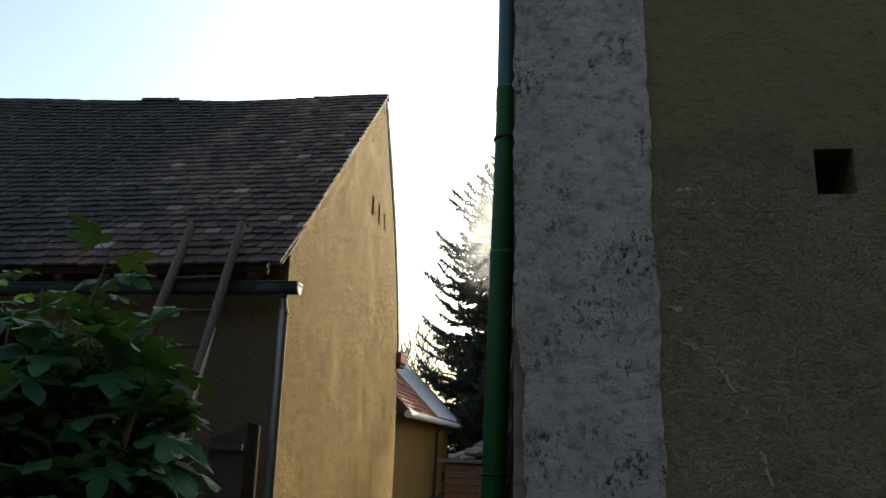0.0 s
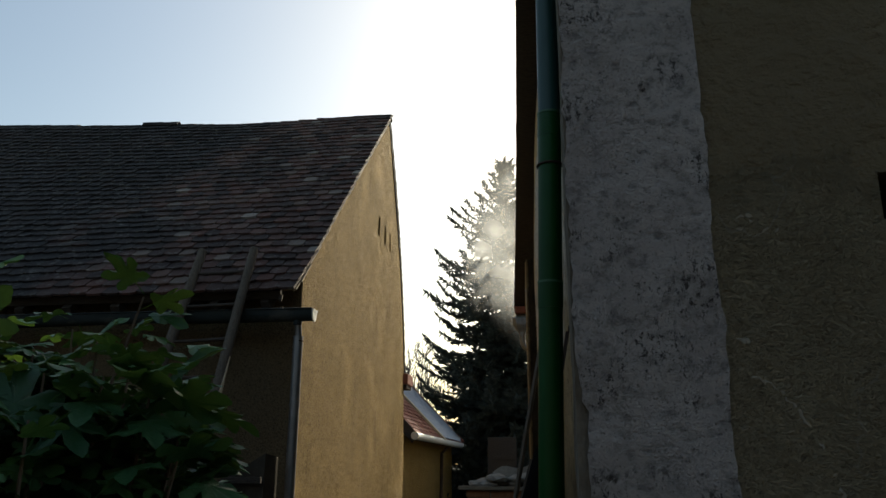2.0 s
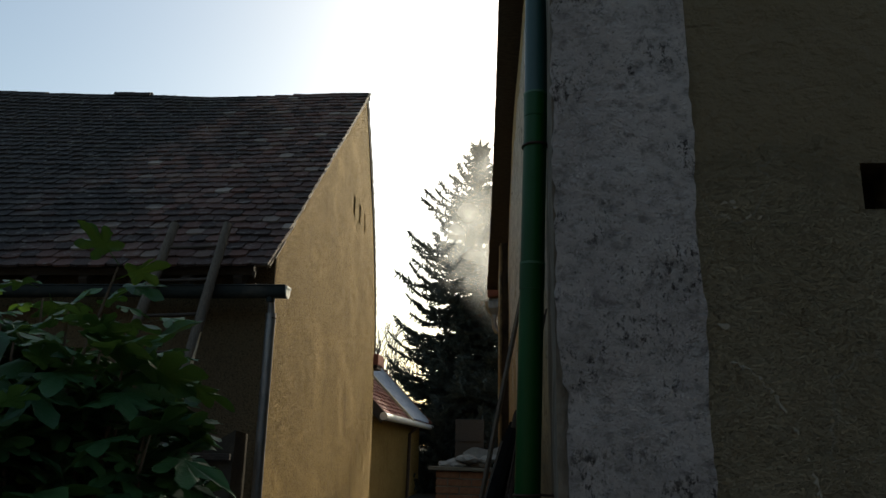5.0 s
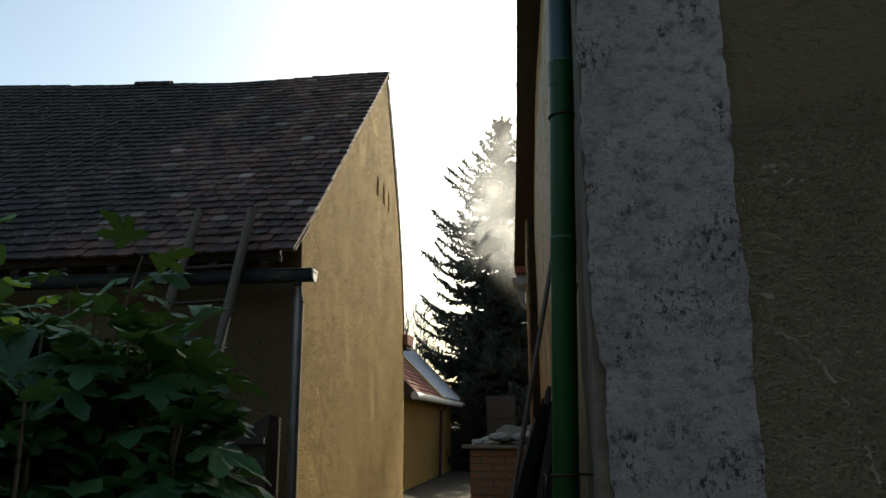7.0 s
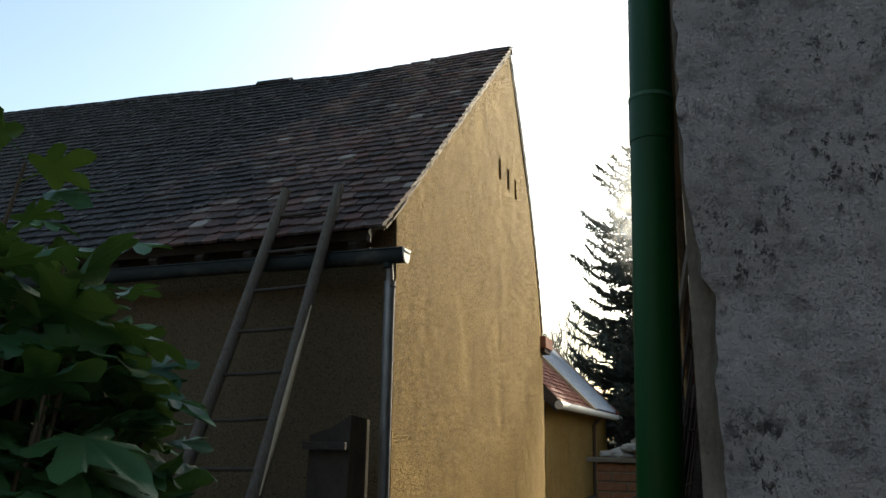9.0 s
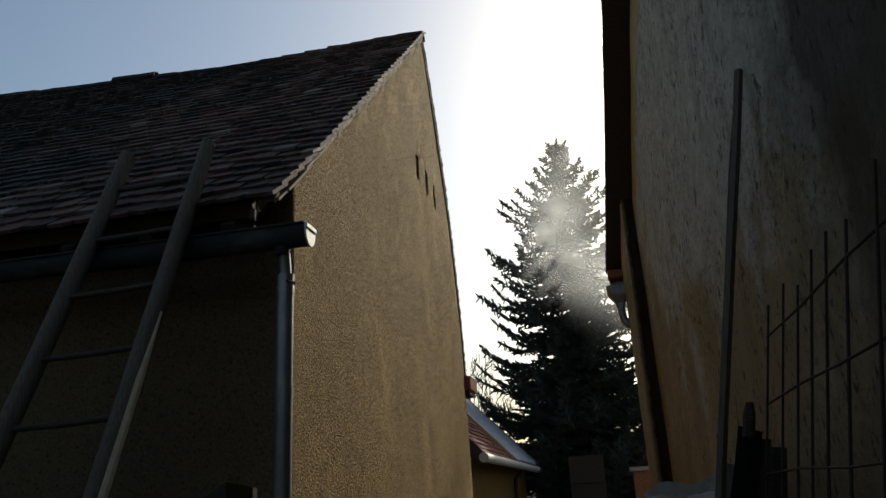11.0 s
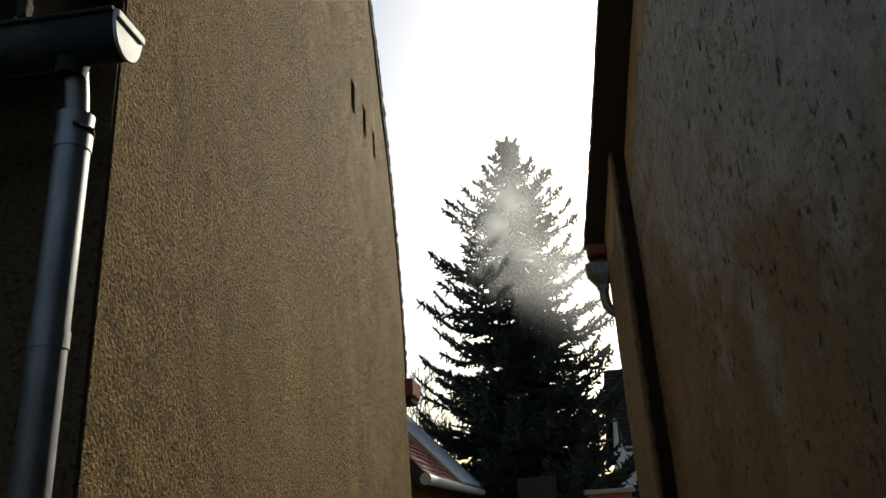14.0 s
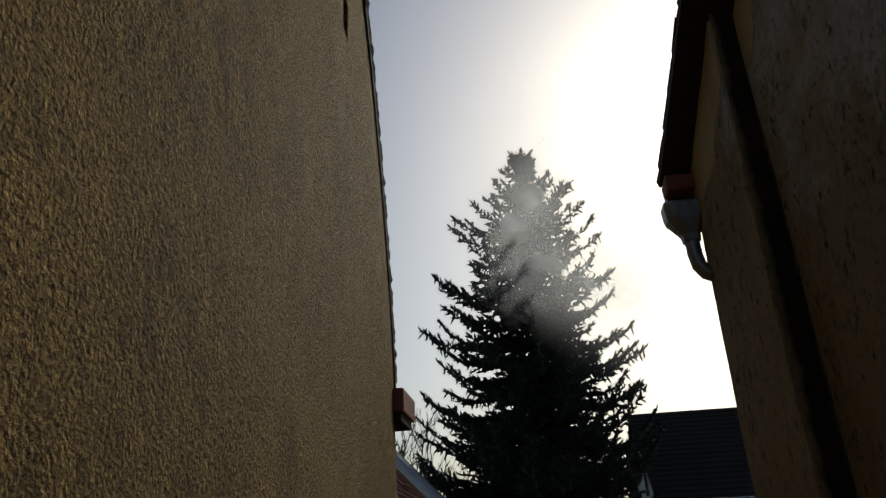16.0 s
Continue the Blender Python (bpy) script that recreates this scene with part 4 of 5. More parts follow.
for k, (a0, a1, u0, u1) in enumerate(((4.0, 7.3, -0.02, 3.5), (7.35, 7.8, 0.1, 3.5))):
    bm = bmesh.new()
    n = max(2, int((a1 - a0) / 0.09))
    lo = []
    for i in range(n + 1):
        a = a0 + (a1 - a0) * i / n
        h = 0.080 + (0.045 if i % 2 else 0.0)
        lo.append([bm.verts.new(shed_at(a, u, h + dh)) for u in (u0, u1) for dh in (0.0, 0.01)])
    for x_, y_ in zip(lo, lo[1:]):
        bm.faces.new((x_[0], x_[2], y_[2], y_[0]))
        bm.faces.new((x_[1], x_[3], y_[3], y_[1]))
        bm.faces.new((x_[0], x_[1], y_[1], y_[0]))
        bm.faces.new((x_[2], x_[3], y_[3], y_[2]))
    bmesh.ops.recalc_face_normals(bm, faces=bm.faces)
    hpart("metal_sheet", bm, "metal_sheet", shed, "bright corrugated metal sheet")
hpart("roof_board", slab(3.7, 3.95, -0.1, 3.5, 0.06, 0.11), "pale_wood", shed)
sg = hpart("gutter", tube([SE0 + Vector((0.06, -0.25, -0.06)), SE1 + Vector((0.06, 0.1, -0.06))], 0.085, 14), "cap", shed, "pale metal gutter", True)
hpart("gutter_end", tube([SE0 + Vector((0.06, -0.30, -0.06)), SE0 + Vector((0.06, -0.22, -0.06))], 0.092, 14), "cap", sg, "", True)
dp = SE0 + along * 5.2 + Vector((0.05, 0, -0.1))
hpart("downpipe", tube([dp, dp + inw * 0.25 + Vector((0, 0, -0.25)), dp + inw * 0.28 + Vector((0, 0, -2.2))], 0.05, 10), "rust", shed, "", True)
hpart("barge_board", slab(-0.06, 0.0, -0.12, S_LEN, -0.18, 0.05), "dark_wood", shed)
ch = shed_at(1.6, S_LEN - 0.1, 0)
hpart("chimney", wobble(box((ch.x - 0.2, ch.y - 0.2, ch.z - 0.4), (ch.x + 0.2, ch.y + 0.2, ch.z + 0.35), 0.015), 0.01, 5), "brick", shed, "small red brick chimney")
hpart("ridge_tiles", tube([shed_at(0, S_LEN, 0.02), shed_at(S_A, S_LEN, 0.02)], 0.11, 10), "red_tile", shed)
hpart("verge_tiles", slab(S_A - 0.22, S_A + 0.03, 0, S_LEN, 0.03, 0.14), "red_tile", shed)

# ---- far house behind the spruce ----
far = thing("house", "distant white house with a dark brown tiled roof", "house", at=(6, 34, GROUND))
FX0, FX1, FY0, FY1, FZE, FZR = 2.1, 14.0, 31.0, 39.0, 3.2, 6.3
hpart("wall", box((FX0 + 0.3, FY0 + 0.4, GROUND), (FX1, FY1, FZE)), "white_wall", far)
bm = bmesh.new()
ym = (FY0 + FY1) / 2
for x in (FX0 + 0.3, FX0 + 0.55):
    [bm.verts.new((x, y, z)) for y, z in ((FY0 + 0.4, FZE), (FY1 - 0.1, FZE), (ym, FZR - 0.15))]
bm.verts.ensure_lookup_table()
v = bm.verts
bm.faces.new((v[0], v[1], v[2]))
bm.faces.new((v[3], v[4], v[5]))
for a_, b_ in ((0, 1), (1, 2), (2, 0)):
    bm.faces.new((v[a_], v[b_], v[b_ + 3], v[a_ + 3]))
bmesh.ops.recalc_face_normals(bm, faces=bm.faces)
hpart("gable", bm, "white_wall", far)
bm = bmesh.new()
secs = []
for x in (FX0, FX1 + 0.3):
    secs.append([bm.verts.new((x, y, z)) for y, z in ((FY0, FZE - 0.1), (ym, FZR), (FY1, FZE - 0.1), (FY1, FZE - 0.25), (ym, FZR - 0.16), (FY0, FZE - 0.25))])
for k in range(6):
    bm.faces.new((secs[0][k], secs[0][(k + 1) % 6], secs[1][(k + 1) % 6], secs[1][k]))
bm.faces.new(secs[0])
bm.faces.new(secs[1])
bmesh.ops.recalc_face_normals(bm, faces=bm.faces)
f_roof = hpart("roof", bm, "brown_roof", far, "dark brown tiled roof")
sl = Vector((0, ym - FY0, FZR - FZE + 0.1))
for i in range(18):
    p = Vector((0, FY0, FZE - 0.1)) + sl * (i + 0.5) / 18.5
    hpart("tile_course", box((FX0, p.y - 0.02, p.z - 0.01), (FX1 + 0.3, p.y + 0.16, p.z + 0.055), 0, None), "brown_roof", f_roof)
hpart("gutter", tube([(FX0, FY0 - 0.06, FZE - 0.16), (FX1, FY0 - 0.06, FZE - 0.16)], 0.07, 8), "zinc", far)
wx = hpart("window", box((FX0 + 0.27, ym - 0.55, 3.5), (FX0 + 0.31, ym + 0.25, 4.7)), "white_wall", far)
hpart("pane", box((FX0 + 0.255, ym - 0.47, 3.58), (FX0 + 0.275, ym + 0.17, 4.62)), "hole", wx)

# crates by the foot of the spruce
crate = thing("panel", "dark brown wooden panel standing beyond the brick wall", "panel", at=(-0.8, 24, GROUND))
hpart("board", wobble(box((-1.25, 24.0, GROUND), (-0.35, 24.06, 2.08), 0.01), 0.015, 3), "dark_wood", crate)
hpart("brace", box((-1.18, 23.96, 1.4), (-0.42, 23.995, 1.5), 0.005), "dark_wood", crate)
crate = thing("brick_pier", "reddish brick pier with a pale cap", "pier", at=(0.8, 24, GROUND))
hpart("body", box((0.37, 23.9, GROUND), (1.35, 24.5, 1.62), 0.01), "brick", crate)
hpart("cap", box((0.29, 23.82, 1.62), (1.43, 24.58, 1.72), 0.01), "stone", crate)

# ---- spruce ----
def spruce(base, height, radius, seed):
    rg = random.Random(seed)
    tree = thing("spruce", "tall dark blue-green spruce with drooping tiered branches", "tree", at=base)
    b = Vector(base)
    trunk = tube([b, b + Vector((0.05, 0, height * 0.5)), b + Vector((0, 0, height * 0.97))], [0.24, 0.14, 0.015], 10)
    hpart("trunk", trunk, "bark", tree, "", True)
    verts, faces = [], []
    limbs = bmesh.new()

    def sprig(p, d, ln, w):
        # a spiky tuft: two crossed tapering blades with a few side needles
        d = d.normalized()
        s = d.cross(Vector((0, 0, 1)))
        s = s.normalized() if s.length > 0.05 else Vector((1, 0, 0))
        u = s.cross(d)
        for ax in (s, u):
            k = len(verts)
            verts.extend((p - ax * w * 0.5, p + ax * w * 0.5, p + d * ln * 0.6 + ax * w * 0.42, p + d * ln, p + d * ln * 0.6 - ax * w * 0.42))
            faces.append((k, k + 1, k + 2, k + 3, k + 4))
        for _ in range(3):
            f = rg.uniform(0.15, 0.8)
            ax = (s * rg.uniform(-1, 1) + u * rg.uniform(-0.7, 0.7)).normalized()
            q = p + d * ln * f
            e = (ax + d * 0.9).normalized()
            k = len(verts)
            verts.extend((q - d * w * 0.35, q + d * w * 0.35, q + e * w * 1.5))
            faces.append((k, k + 1, k + 2))

    z = 1.2
    while z < height - 0.25:
        f = z / height
        r = radius * (1 - f) ** 0.56 * min(1.0, 0.15 + (1 - f) * 5)
        n = int(6 + 6 * (1 - f))
        a0 = rg.random() * 6.28
        for i in range(n):
            az = a0 + i * math.tau / n + rg.uniform(-0.25, 0.25)
            ln = r * rg.uniform(0.72, 1.12) * (1.0 - 0.13 * math.cos(az)) + 0.10
            if rg.random() < 0.14:
                ln *= 0.68
            rise = 0.34 * (f ** 2) + rg.uniform(-0.07, 0.10)
            droop = 0.22 * (1 - f) + 0.06 + rg.uniform(-0.05, 0.05)
            bend = rg.uniform(0.02, 0.26)
            out = Vector((math.cos(az), math.sin(az), 0))
            side = Vector((-out.y, out.x, 0))
            root = b + Vector((0, 0, z + rg.uniform(-0.1, 0.1)))

            def at(s):
                return root + out * ln * s + Vector((0, 0, ln * (rise * s - droop * math.sin(s * 2.4) + bend * s ** 4)))

            tube([at(0), at(0.35), at(0.7), at(1.0)], [0.03, 0.02, 0.012, 0.004], 4, limbs, False)
            m = max(6, int(ln / 0.115))
            for j in range(1, m + 1):
                s = j / m
                p = at(s)
                tang = (at(min(1, s + 0.05)) - at(s - 0.05)).normalized()
                tw = ((0.26 + 0.10 * (f < 0.35)) * ln * (1 - s) ** 0.7 + 0.13) * rg.uniform(0.5, 1.25)
                for sd in (-1, 1):
                    d = (side * sd + tang * rg.uniform(0.6, 1.0) + Vector((0, 0, rg.uniform(-0.40, 0.45)))).normalized()
                    q = p
                    cnt = max(1, int(tw / 0.12))
                    for c in range(cnt):
                        dd = (d + Vector((rg.uniform(-0.25, 0.25), rg.uniform(-0.25, 0.25), rg.uniform(-0.3, 0.3) + 0.30 * c / cnt))).normalized()
                        sprig(q, dd, 0.20, 0.065)
                        if rg.random() < 0.45:
                            sprig(q, (dd + Vector((0, 0, rg.uniform(0.4, 0.9)))).normalized(), 0.15, 0.055)
                        q = q + d * 0.12
                if rg.random() < 0.5:
                    sprig(p, (tang * 0.4 + Vector((rg.uniform(-0.4, 0.4), rg.uniform(-0.4, 0.4), -0.9))).normalized(), rg.uniform(0.16, 0.30), 0.06)
            for c in range(4):
                spread = Vector((rg.uniform(-0.6, 0.6), rg.uniform(-0.6, 0.6), rg.uniform(-0.1, 0.7)))
                sprig(at(1.0 - 0.03 * c), (at(1.0) - at(0.9)).normalized() + spread * (c > 0) + Vector((0, 0, 0.3)), 0.26, 0.06)
        z += (0.54 - 0.24 * f) * (0.72 if f < 0.36 else 1.0) + rg.uniform(-0.05, 0.05)
    for k in range(14):
        zz = height - 0.95 + k * 0.075
        for i in range(3):
            az = rg.random() * 6.28
            sprig(b + Vector((0, 0, zz)), Vector((math.cos(az), math.sin(az), 0.3 + 0.16 * k)), 0.30 - 0.014 * k, 0.035)
    tagged(hpart("branchwork", limbs, "bark", tree), kind="stuff")
    crown = under(raw("crown", [tuple(v) for v in verts], faces, "needles"), tree)
    crown["kind"] = "stuff"
    return tree


spruce((-0.75, 28.6, GROUND), 13.8, 4.05, 11)


# ---- wood smoke drifting across the spruce ----
m = Mat("thin_smoke", 1.0, 0, 0.0)
m.colour((0.85, 0.85, 0.83))
uv = m.t.nodes.new("ShaderNodeTexCoord").outputs["UV"]
mp = m.t.nodes.new("ShaderNodeVectorMath")
mp.operation = "DISTANCE"
mp.inputs[1].default_value = (0.5, 0.5, 0)
m.link(uv, mp.inputs[0])
fade = m.grey(mp.outputs["Value"], 0.5, 0.0)
fade = m.math("MULTIPLY", fade, fade)
body = m.grey(m.noise(0.6, 4, 0.5), 0.28, 0.80)
dens = m.math("MULTIPLY", m.math("MINIMUM", m.math("MULTIPLY", m.math("MULTIPLY", fade, body), 1.0), 0.75), 0.8)
tl = m.t.nodes.new("ShaderNodeBsdfTranslucent")
tl.inputs[0].default_value = (0.9, 0.9, 0.88, 1)
both = m.t.nodes.new("ShaderNodeMixShader")
both.inputs[0].default_value = 0.85
m.link(m.b.outputs[0], both.inputs[1])
m.link(tl.outputs[0], both.inputs[2])
clear = m.t.nodes.new("ShaderNodeBsdfTransparent")
mx = m.t.nodes.new("ShaderNodeMixShader")
m.link(dens, mx.inputs[0])
m.link(clear.outputs[0], mx.inputs[1])
m.link(both.outputs[0], mx.inputs[2])
m.link(mx.outputs[0], m.t.nodes["Material Output"].inputs[0])
M["smoke"] = m.m

smoke = thing("smoke", "thin pale wood smoke drifting in front of the spruce", "smoke", kind="stuff", at=(0, 22, 6))
for k, (x, y, z, w, h, lean) in enumerate(((0.9, 23.0, 6.2, 3.0, 3.4, 0.3), (0.3, 24.0, 8.0, 3.4, 4.0, 0.25), (-0.3, 24.6, 10.2, 3.0, 4.4, 0.1), (-1.1, 23.2, 7.7, 2.4, 2.2, 0.2), (-0.7, 23.0, 8.2, 2.0, 2.0, 0.3), (-0.6, 23.6, 7.2, 3.2, 3.0, 0.5), (0.5, 23.4, 7.0, 3.0, 3.6, 0.2))):
    bm = bmesh.new()
    lay = bm.loops.layers.uv.new("UVMap")
    n = 12
    g = {}
    for i in range(n + 1):
        for j in range(n + 1):
            u, v = i / n - 0.5, j / n - 0.5
            q = Vector((u * w * 1.45 - lean * v * h, 0, v * h * 1.2))
            d = noise.noise(Vector((u * 3, v * 3, k * 5.0)))
            g[i, j] = bm.verts.new((x + q.x, y - 1.9 + 0.6 * d + u * u * 1.5, z + q.z + 0.3 * d - 0.3))
    for i in range(n):
        for j in range(n):
            f = bm.faces.new((g[i, j], g[i + 1, j], g[i + 1, j + 1], g[i, j + 1]))
            for lp, (a_, b_) in zip(f.loops, ((i, j), (i + 1, j), (i + 1, j + 1), (i, j + 1))):
                lp[lay].uv = (a_ / n, b_ / n)
    ob = hpart("wisp", bm, "smoke", smoke, "", True)
    ob["kind"] = "stuff"


# ---- bare shrubs in the distance ----
def bare_tree(base, height, seed):
    rg = random.Random(seed)
    tree = thing("bare_tree", "leafless grey tree with fine upright twigs", "tree", group="distant bare trees", at=base)
    bm = bmesh.new()

    def grow(p, d, ln, r, depth):
        q = p + d * ln
        mid = p + d * ln * 0.5 + Vector((rg.uniform(-1, 1), rg.uniform(-1, 1), 0)) * ln * 0.05
        tube([p, mid, q], [r, r * 0.8, r * 0.55], 4 if depth else 6, bm, False)
        if depth >= 5:
            return
        for _ in range(3 if depth < 3 else 2):
            dd = (d + Vector((rg.uniform(-1, 1), rg.uniform(-1, 1), rg.uniform(-0.1, 0.7))) * 0.55).normalized()
            grow(p + d * ln * rg.uniform(0.55, 1.0), dd, ln * rg.uniform(0.6, 0.8), max(0.016, r * 0.55), depth + 1)

    grow(Vector(base), Vector((0, 0, 1)), height * 0.3, 0.10, 0)
    tagged(hpart("branchwork", bm, "twig", tree), kind="stuff")


for i, (x, y, h) in enumerate(((-5.0, 36.0, 9.0), (-5.9, 38, 9.6), (-5.2, 41, 10.0), (-7.0, 37, 9.0), (-3.0, 42, 9.0))):
    bare_tree((x, y, GROUND), h, 30 + i)


# ---- fig bush ----
def leaf_mesh(seed):
    rg = random.Random(seed)
    bm = bmesh.new()
    # outline of five rounded lobes, in the plane, stem at the origin
    lobes = [(-110, 0.68, 0.115), (-55, 0.98, 0.135), (0, 1.16, 0.150), (55, 0.98, 0.135), (110, 0.68, 0.115)]
    pts = []
    for k, (deg, ln, wd) in enumerate(lobes):
        a = radians(90 - deg + rg.uniform(-5, 5))
        ln *= rg.uniform(0.88, 1.1)
        d, s = Vector((math.cos(a), math.sin(a), 0)), Vector((math.sin(a), -math.cos(a), 0))
        o = Vector((0, 0.32, 0))
        for t, w in ((0.58, -0.95), (0.72, -1.08), (0.80, -0.84), (0.92, -0.56), (1.0, -0.06), (0.92, 0.56), (0.80, 0.84), (0.72, 1.08), (0.58, 0.95)):
            pts.append(o + d * ln * t * 0.68 + s * wd * w)
        if k < 4:
            a2 = radians(90 - (deg + lobes[k + 1][0]) / 2)
            pts.append(o + Vector((math.cos(a2), math.sin(a2), 0)) * 0.27)
    c = bm.verts.new((0, 0.32, 0.03))
    vs = []
    for p in pts:
        r = (p - Vector((0, 0.32, 0))).length
        h = -0.22 * r * r - 0.05 * abs(p.x) + 0.16 * noise.noise(p * 3 + Vector((seed, 0, 0)))
        vs.append(bm.verts.new((p.x, p.y, h)))
    base = bm.verts.new((0, 0.12, 0))
    ring = [base] + vs
    for k in range(len(ring)):
        bm.faces.new((c, ring[k], ring[(k + 1) % len(ring)]))
    stem = bm.verts.new((0.012, -0.25, -0.05)), bm.verts.new((-0.012, -0.25, -0.05)), bm.verts.new((-0.012, 0.14, 0)), bm.verts.new((0.012, 0.14, 0))
    bm.faces.new(stem)
    bmesh.ops.recalc_face_normals(bm, faces=bm.faces)
    return bm


def fig_bush(at):
    rg = random.Random(21)
    bush = thing("fig_bush", "dense fig bush with large lobed dark green leaves", "bush", at=at)
    b = Vector(at)
    kinds = []
    for k in range(4):
        bm = leaf_mesh(k + 1)
        me = bpy.data.meshes.new("leaf")
        bm.to_mesh(me)
        bm.free()
        for p in me.polygons:
            p.use_smooth = True
        me.materials.append(M["leaf"])
        kinds.append(me)
    spots = []
    stems = []
    for i in range(64):
        az = rg.random() * math.tau
        rr = math.sqrt(rg.random())
        top = Vector((b.x - 0.05 + math.cos(az) * rr * 0.86, b.y + math.sin(az) * rr * 0.72, 0))
        ht = 1.93 - 0.62 * rr ** 2.2 + rg.uniform(-0.25, 0.08)
        top.z = ht
        foot = b + Vector((math.cos(az) * 0.25 * rr, math.sin(az) * 0.25 * rr, 0))
        mid = foot.lerp(top, 0.55) + Vector((math.cos(az), math.sin(az), 0)) * 0.08
        stems.append((foot, mid, top, rr))
    stems.append((b + Vector((0.1, 0, 0)), b + Vector((0.2, -0.05, 1.4)), Vector((b.x + 0.48, b.y - 0.08, 2.05)), 0.3))
    stems.append((b + Vector((0.1, 0, 0)), b + Vector((-0.5, -0.2, 1.3)), Vector((b.x - 0.30, b.y - 0.25, 2.10)), 0.3))
    for foot, mid, top, rr in stems:
        n = rg.randint(22, 28)
        for j in range(n):
            s = 0.34 + 0.68 * (j + 0.5) / n
            p = foot.lerp(mid, s / 0.55) if s < 0.55 else mid.lerp(top, (s - 0.55) / 0.45)
            az = rg.random() * math.tau
            out = Vector((math.cos(az), math.sin(az), rg.uniform(0.0, 0.9))).normalized()
            away = Vector((p.x - b.x, p.y - b.y, 0)) * 0.5
            out = (out + away).normalized()
            tip = p + out * rg.uniform(0.04, 0.16)
            spots.append((tip, out, min(0.19 if tip.z > 1.85 else 0.4, rg.choice((0.13, 0.16, 0.18, 0.22, 0.26, 0.32)) * rg.uniform(0.9, 1.1))))
    spots.sort(key=lambda t: (t[0].y - 0.9 * t[0].x))
    big_v, big_f = [], []
    for i, (p, out, size) in enumerate(spots):
        # blade points outwards and down, its face up and out
        fwd = (out + Vector((0, 0, -0.35 + rg.uniform(-0.4, 0.5)))).normalized()
        nor = (Vector((0, 0, 0.8)) + out * 1.2 + Vector((rg.uniform(-0.5, 0.5), rg.uniform(-0.5, 0.5), 0))).normalized()
        right_ = fwd.cross(nor).normalized()
        nor = right_.cross(fwd).normalized()
        rot = Matrix((right_, fwd, nor)).transposed().to_4x4()
        mt = Matrix.Translation(p) @ rot @ Matrix.Diagonal((size, size, size, 1))
        me = kinds[i % 4]
        if i < 290:
            ob = new("leaf", me)
            ob.parent = bush
            ob.matrix_parent_inverse = Matrix.Translation(-b)
            ob.matrix_basis = mt
        else:
            k = len(big_v)
            big_v.extend(tuple(mt @ v.co) for v in me.vertices)
            big_f.extend(tuple(k + q for q in pl.vertices) for pl in me.polygons)
    lv = under(raw("foliage", big_v, big_f, "leaf", None, True), bush)
    lv["kind"] = "stuff"
    for foot, mid, tip, rr in stems:
        hpart("branch", tube([foot, foot.lerp(mid, 0.5), mid, mid.lerp(tip, 0.5), tip], [0.022, 0.019, 0.015, 0.010, 0.005], 6), "bark", bush, "", True)


fig_bush((-1.62, 3.0, GROUND))


# ---- roof tiles, laid last ----
def tile_mesh(w, ln, th):
    """A flat tile with a rounded lower edge, its nose at the origin."""
    bm = bmesh.new()
    h = w / 2 - 0.004
    out = [(-h, 0.026), (-h * 0.62, 0.009), (-h * 0.1, 0.0), (h * 0.6, 0.006), (h, 0.018), (h, ln), (-h, ln)]
    lo = [bm.verts.new((x, y, 0)) for x, y in out]
    hi = [bm.verts.new((x, y, th)) for x, y in out]
    bm.faces.new(lo[::-1])
    bm.faces.new(hi)
    for k in range(len(out)):
        bm.faces.new((lo[k], lo[(k + 1) % 7], hi[(k + 1) % 7], hi[k]))
    bmesh.ops.recalc_face_normals(bm, faces=bm.faces)
    return bm


def lay_tiles(place, length, x_right, x_left, width, gauge, material, parent, nearest, seed, normal, overhang=0.06):
    rg = random.Random(seed)
    bm = tile_mesh(width, gauge * 1.75, 0.026)
    me = bpy.data.meshes.new("tile")
    bm.to_mesh(me)
    bm.free()
    me.materials.append(M[material])
    mv = [v.co.copy() for v in me.vertices]
    mf = [tuple(p.vertices) for p in me.polygons]
    rows = int(length / gauge)
    spots = []
    for r in range(rows):
        d = r * gauge - overhang
        x = x_right - width / 2
        if r % 2:
            spots.append((x_right - width / 4, d, 0.5))
            x -= width / 2
        while x - width / 2 > x_left - 0.01:
            spots.append((x, d, 1.0))
            x -= width
        if x + width / 2 > x_left + 0.03:
            spots.append((x_left + width / 4, d, 0.5))
    spots.sort(key=lambda s: (abs(s[0] - x_right) * 1.0 + s[1] * 0.9))
    verts, faces = [], []
    for i, (x, d, part_w) in enumerate(spots):
        a = place(x, d, 0.012)
        b = place(x, d + gauge, 0.012)
        up = (b - a).normalized()
        nn = normal
        sd = up.cross(nn).normalized()
        nn = sd.cross(up).normalized()
        rot = Matrix((sd, up, nn)).transposed().to_4x4()
        tilt = Euler((radians(-6.8 + rg.uniform(-2.2, 1.2)), radians(rg.uniform(-2.2, 2.2)), radians(rg.uniform(-2.6, 2.6)))).to_matrix().to_4x4()
        mt = Matrix.Translation(a + nn * (0.024 + rg.uniform(0, 0.006)) + up * rg.uniform(-0.014, 0.012)) @ rot @ tilt @ Matrix.Diagonal((part_w, 1, 1, 1))
        if i < nearest:
            ob = new("tile", me)
            ob.parent = parent
            ob.matrix_basis = mt
        else:
            k = len(verts)
            verts.extend(tuple(mt @ v) for v in mv)
            faces.extend(tuple(k + q for q in f) for f in mf)
    if verts:
        ob = under(raw("tiling", verts, faces, material), parent)
        ob["kind"] = "stuff"


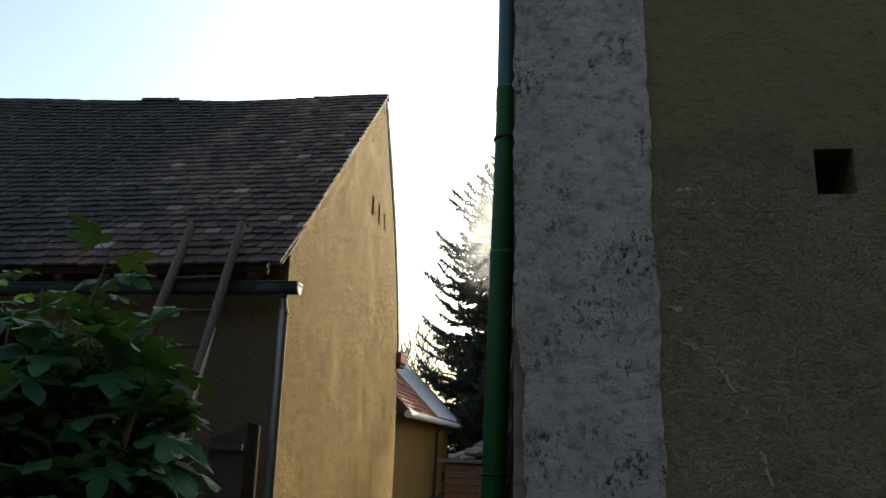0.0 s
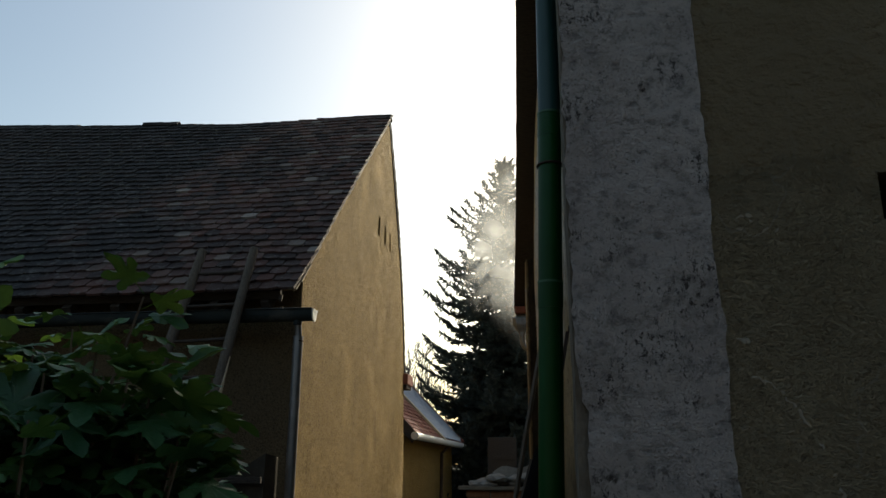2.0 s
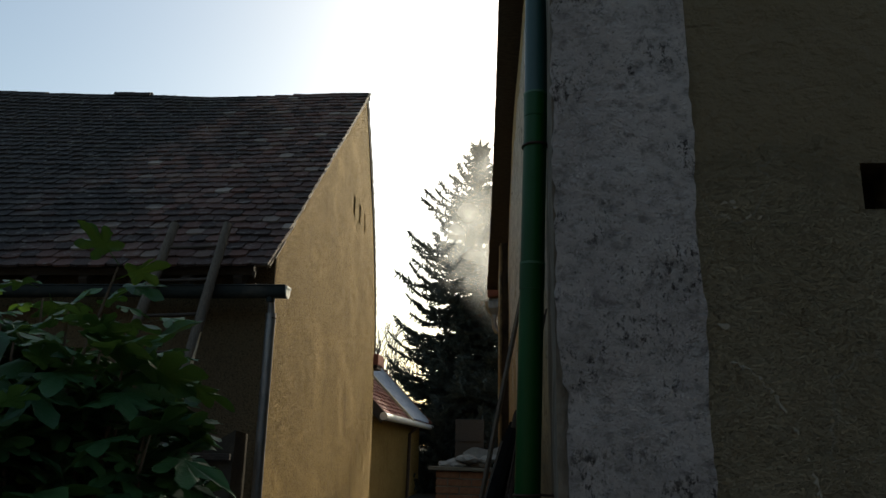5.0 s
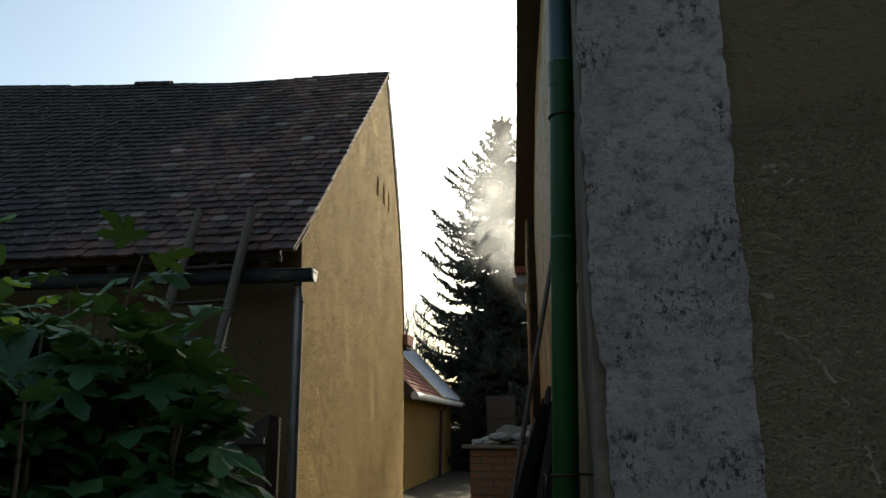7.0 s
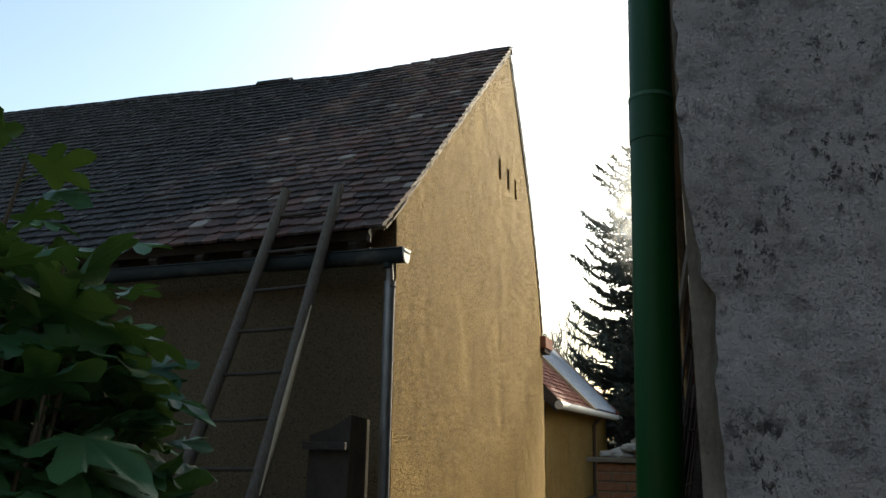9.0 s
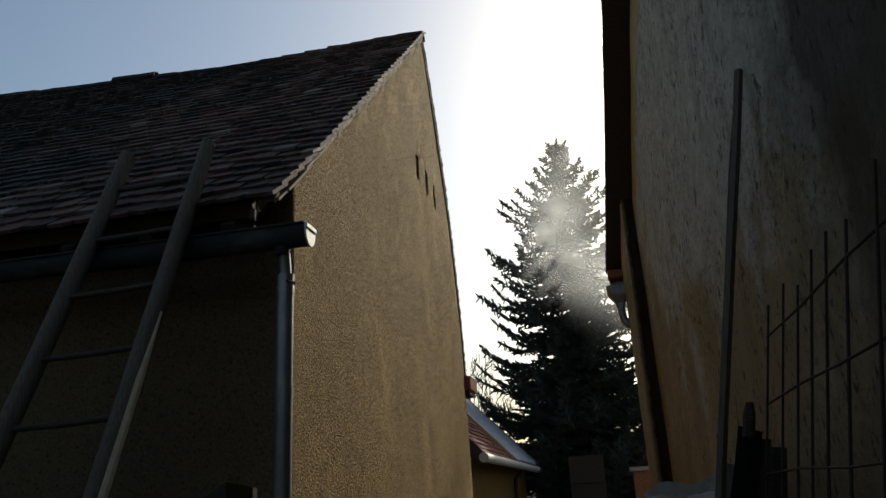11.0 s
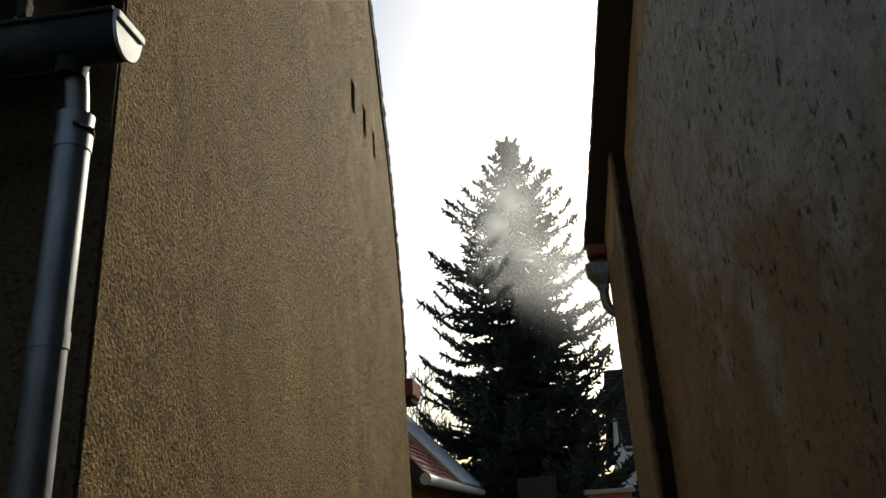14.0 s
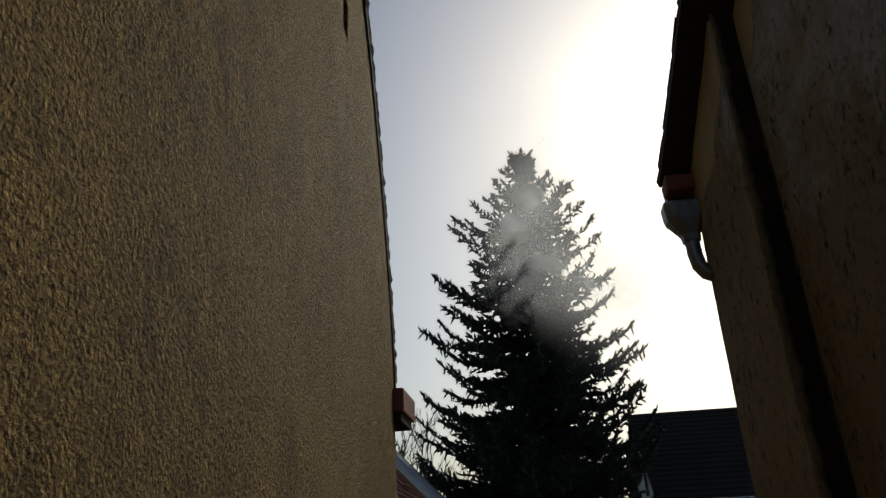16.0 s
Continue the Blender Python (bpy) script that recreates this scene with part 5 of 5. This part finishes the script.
lay_tiles(on_front, LEN_F, GX + 0.06, LEFT_X, 0.20, 0.178, "tile", roof, 290, 5, norm_f)
# ridge tiles, some lifted
rg = random.Random(8)
x = -2.02
ridge_me = None
while x > LEFT_X:
    if ridge_me is None:
        bm = bmesh.new()
        prof = [(-0.10, -0.075), (-0.075, -0.01), (0, 0.03), (0.075, -0.01), (0.10, -0.075)]
        ringa = [bm.verts.new((0, y, z)) for y, z in prof] + [bm.verts.new((0, y * 0.85, z - 0.016)) for y, z in prof[::-1]]
        ringb = [bm.verts.new((-0.36, y * 1.08, z + 0.012)) for y, z in prof] + [bm.verts.new((-0.36, y * 0.9, z - 0.004)) for y, z in prof[::-1]]
        for k in range(10):
            bm.faces.new((ringa[k], ringa[(k + 1) % 10], ringb[(k + 1) % 10], ringb[k]))
        bm.faces.new(ringa)
        bm.faces.new(ringb)
        bmesh.ops.recalc_face_normals(bm, faces=bm.faces)
        ridge_me = bpy.data.meshes.new("ridge_tile")
        bm.to_mesh(ridge_me)
        bm.free()
        ridge_me.materials.append(M["tile"])
    ob = new("ridge_tile", ridge_me)
    lift = 0.05 if -6.75 < x < -6.05 else 0.0
    ob.parent = roof
    ob.matrix_basis = Matrix.Translation((x, RIDGE_Y, RIDGE_Z + 0.03 + sag(x, 1.0) + lift)) @ Euler((0, radians(rg.uniform(-1.5, 1.5)), radians(rg.uniform(-1.5, 1.5)))).to_matrix().to_4x4()
    x -= 0.345


def lay_plain(place, length, x0, x1, width, gauge, material, parent, nearest, seed, normal):
    lay_tiles(place, length, x1, x0, width, gauge, material, parent, nearest, seed, normal, 0.04)


lay_plain(lambda x, d, h: shed_at(S_A + x, d, h), S_LEN, -S_A, 0.0, 0.2, 0.17, "red_tile", s_roof, 0, 6, s_n)
pl = p_place(1)
R_LEN = (P_EAVE_Y - P_RIDGE_Y) * math.sqrt(1 + P_SLOPE ** 2)
lay_tiles(lambda x, d, h: pl(x, d / R_LEN, h + 0.08), R_LEN, 0.95, 0.0, 0.19, 0.155, "tile", p_roof, 0, 7, Vector((0, P_SLOPE, 1)).normalized(), 0.05)
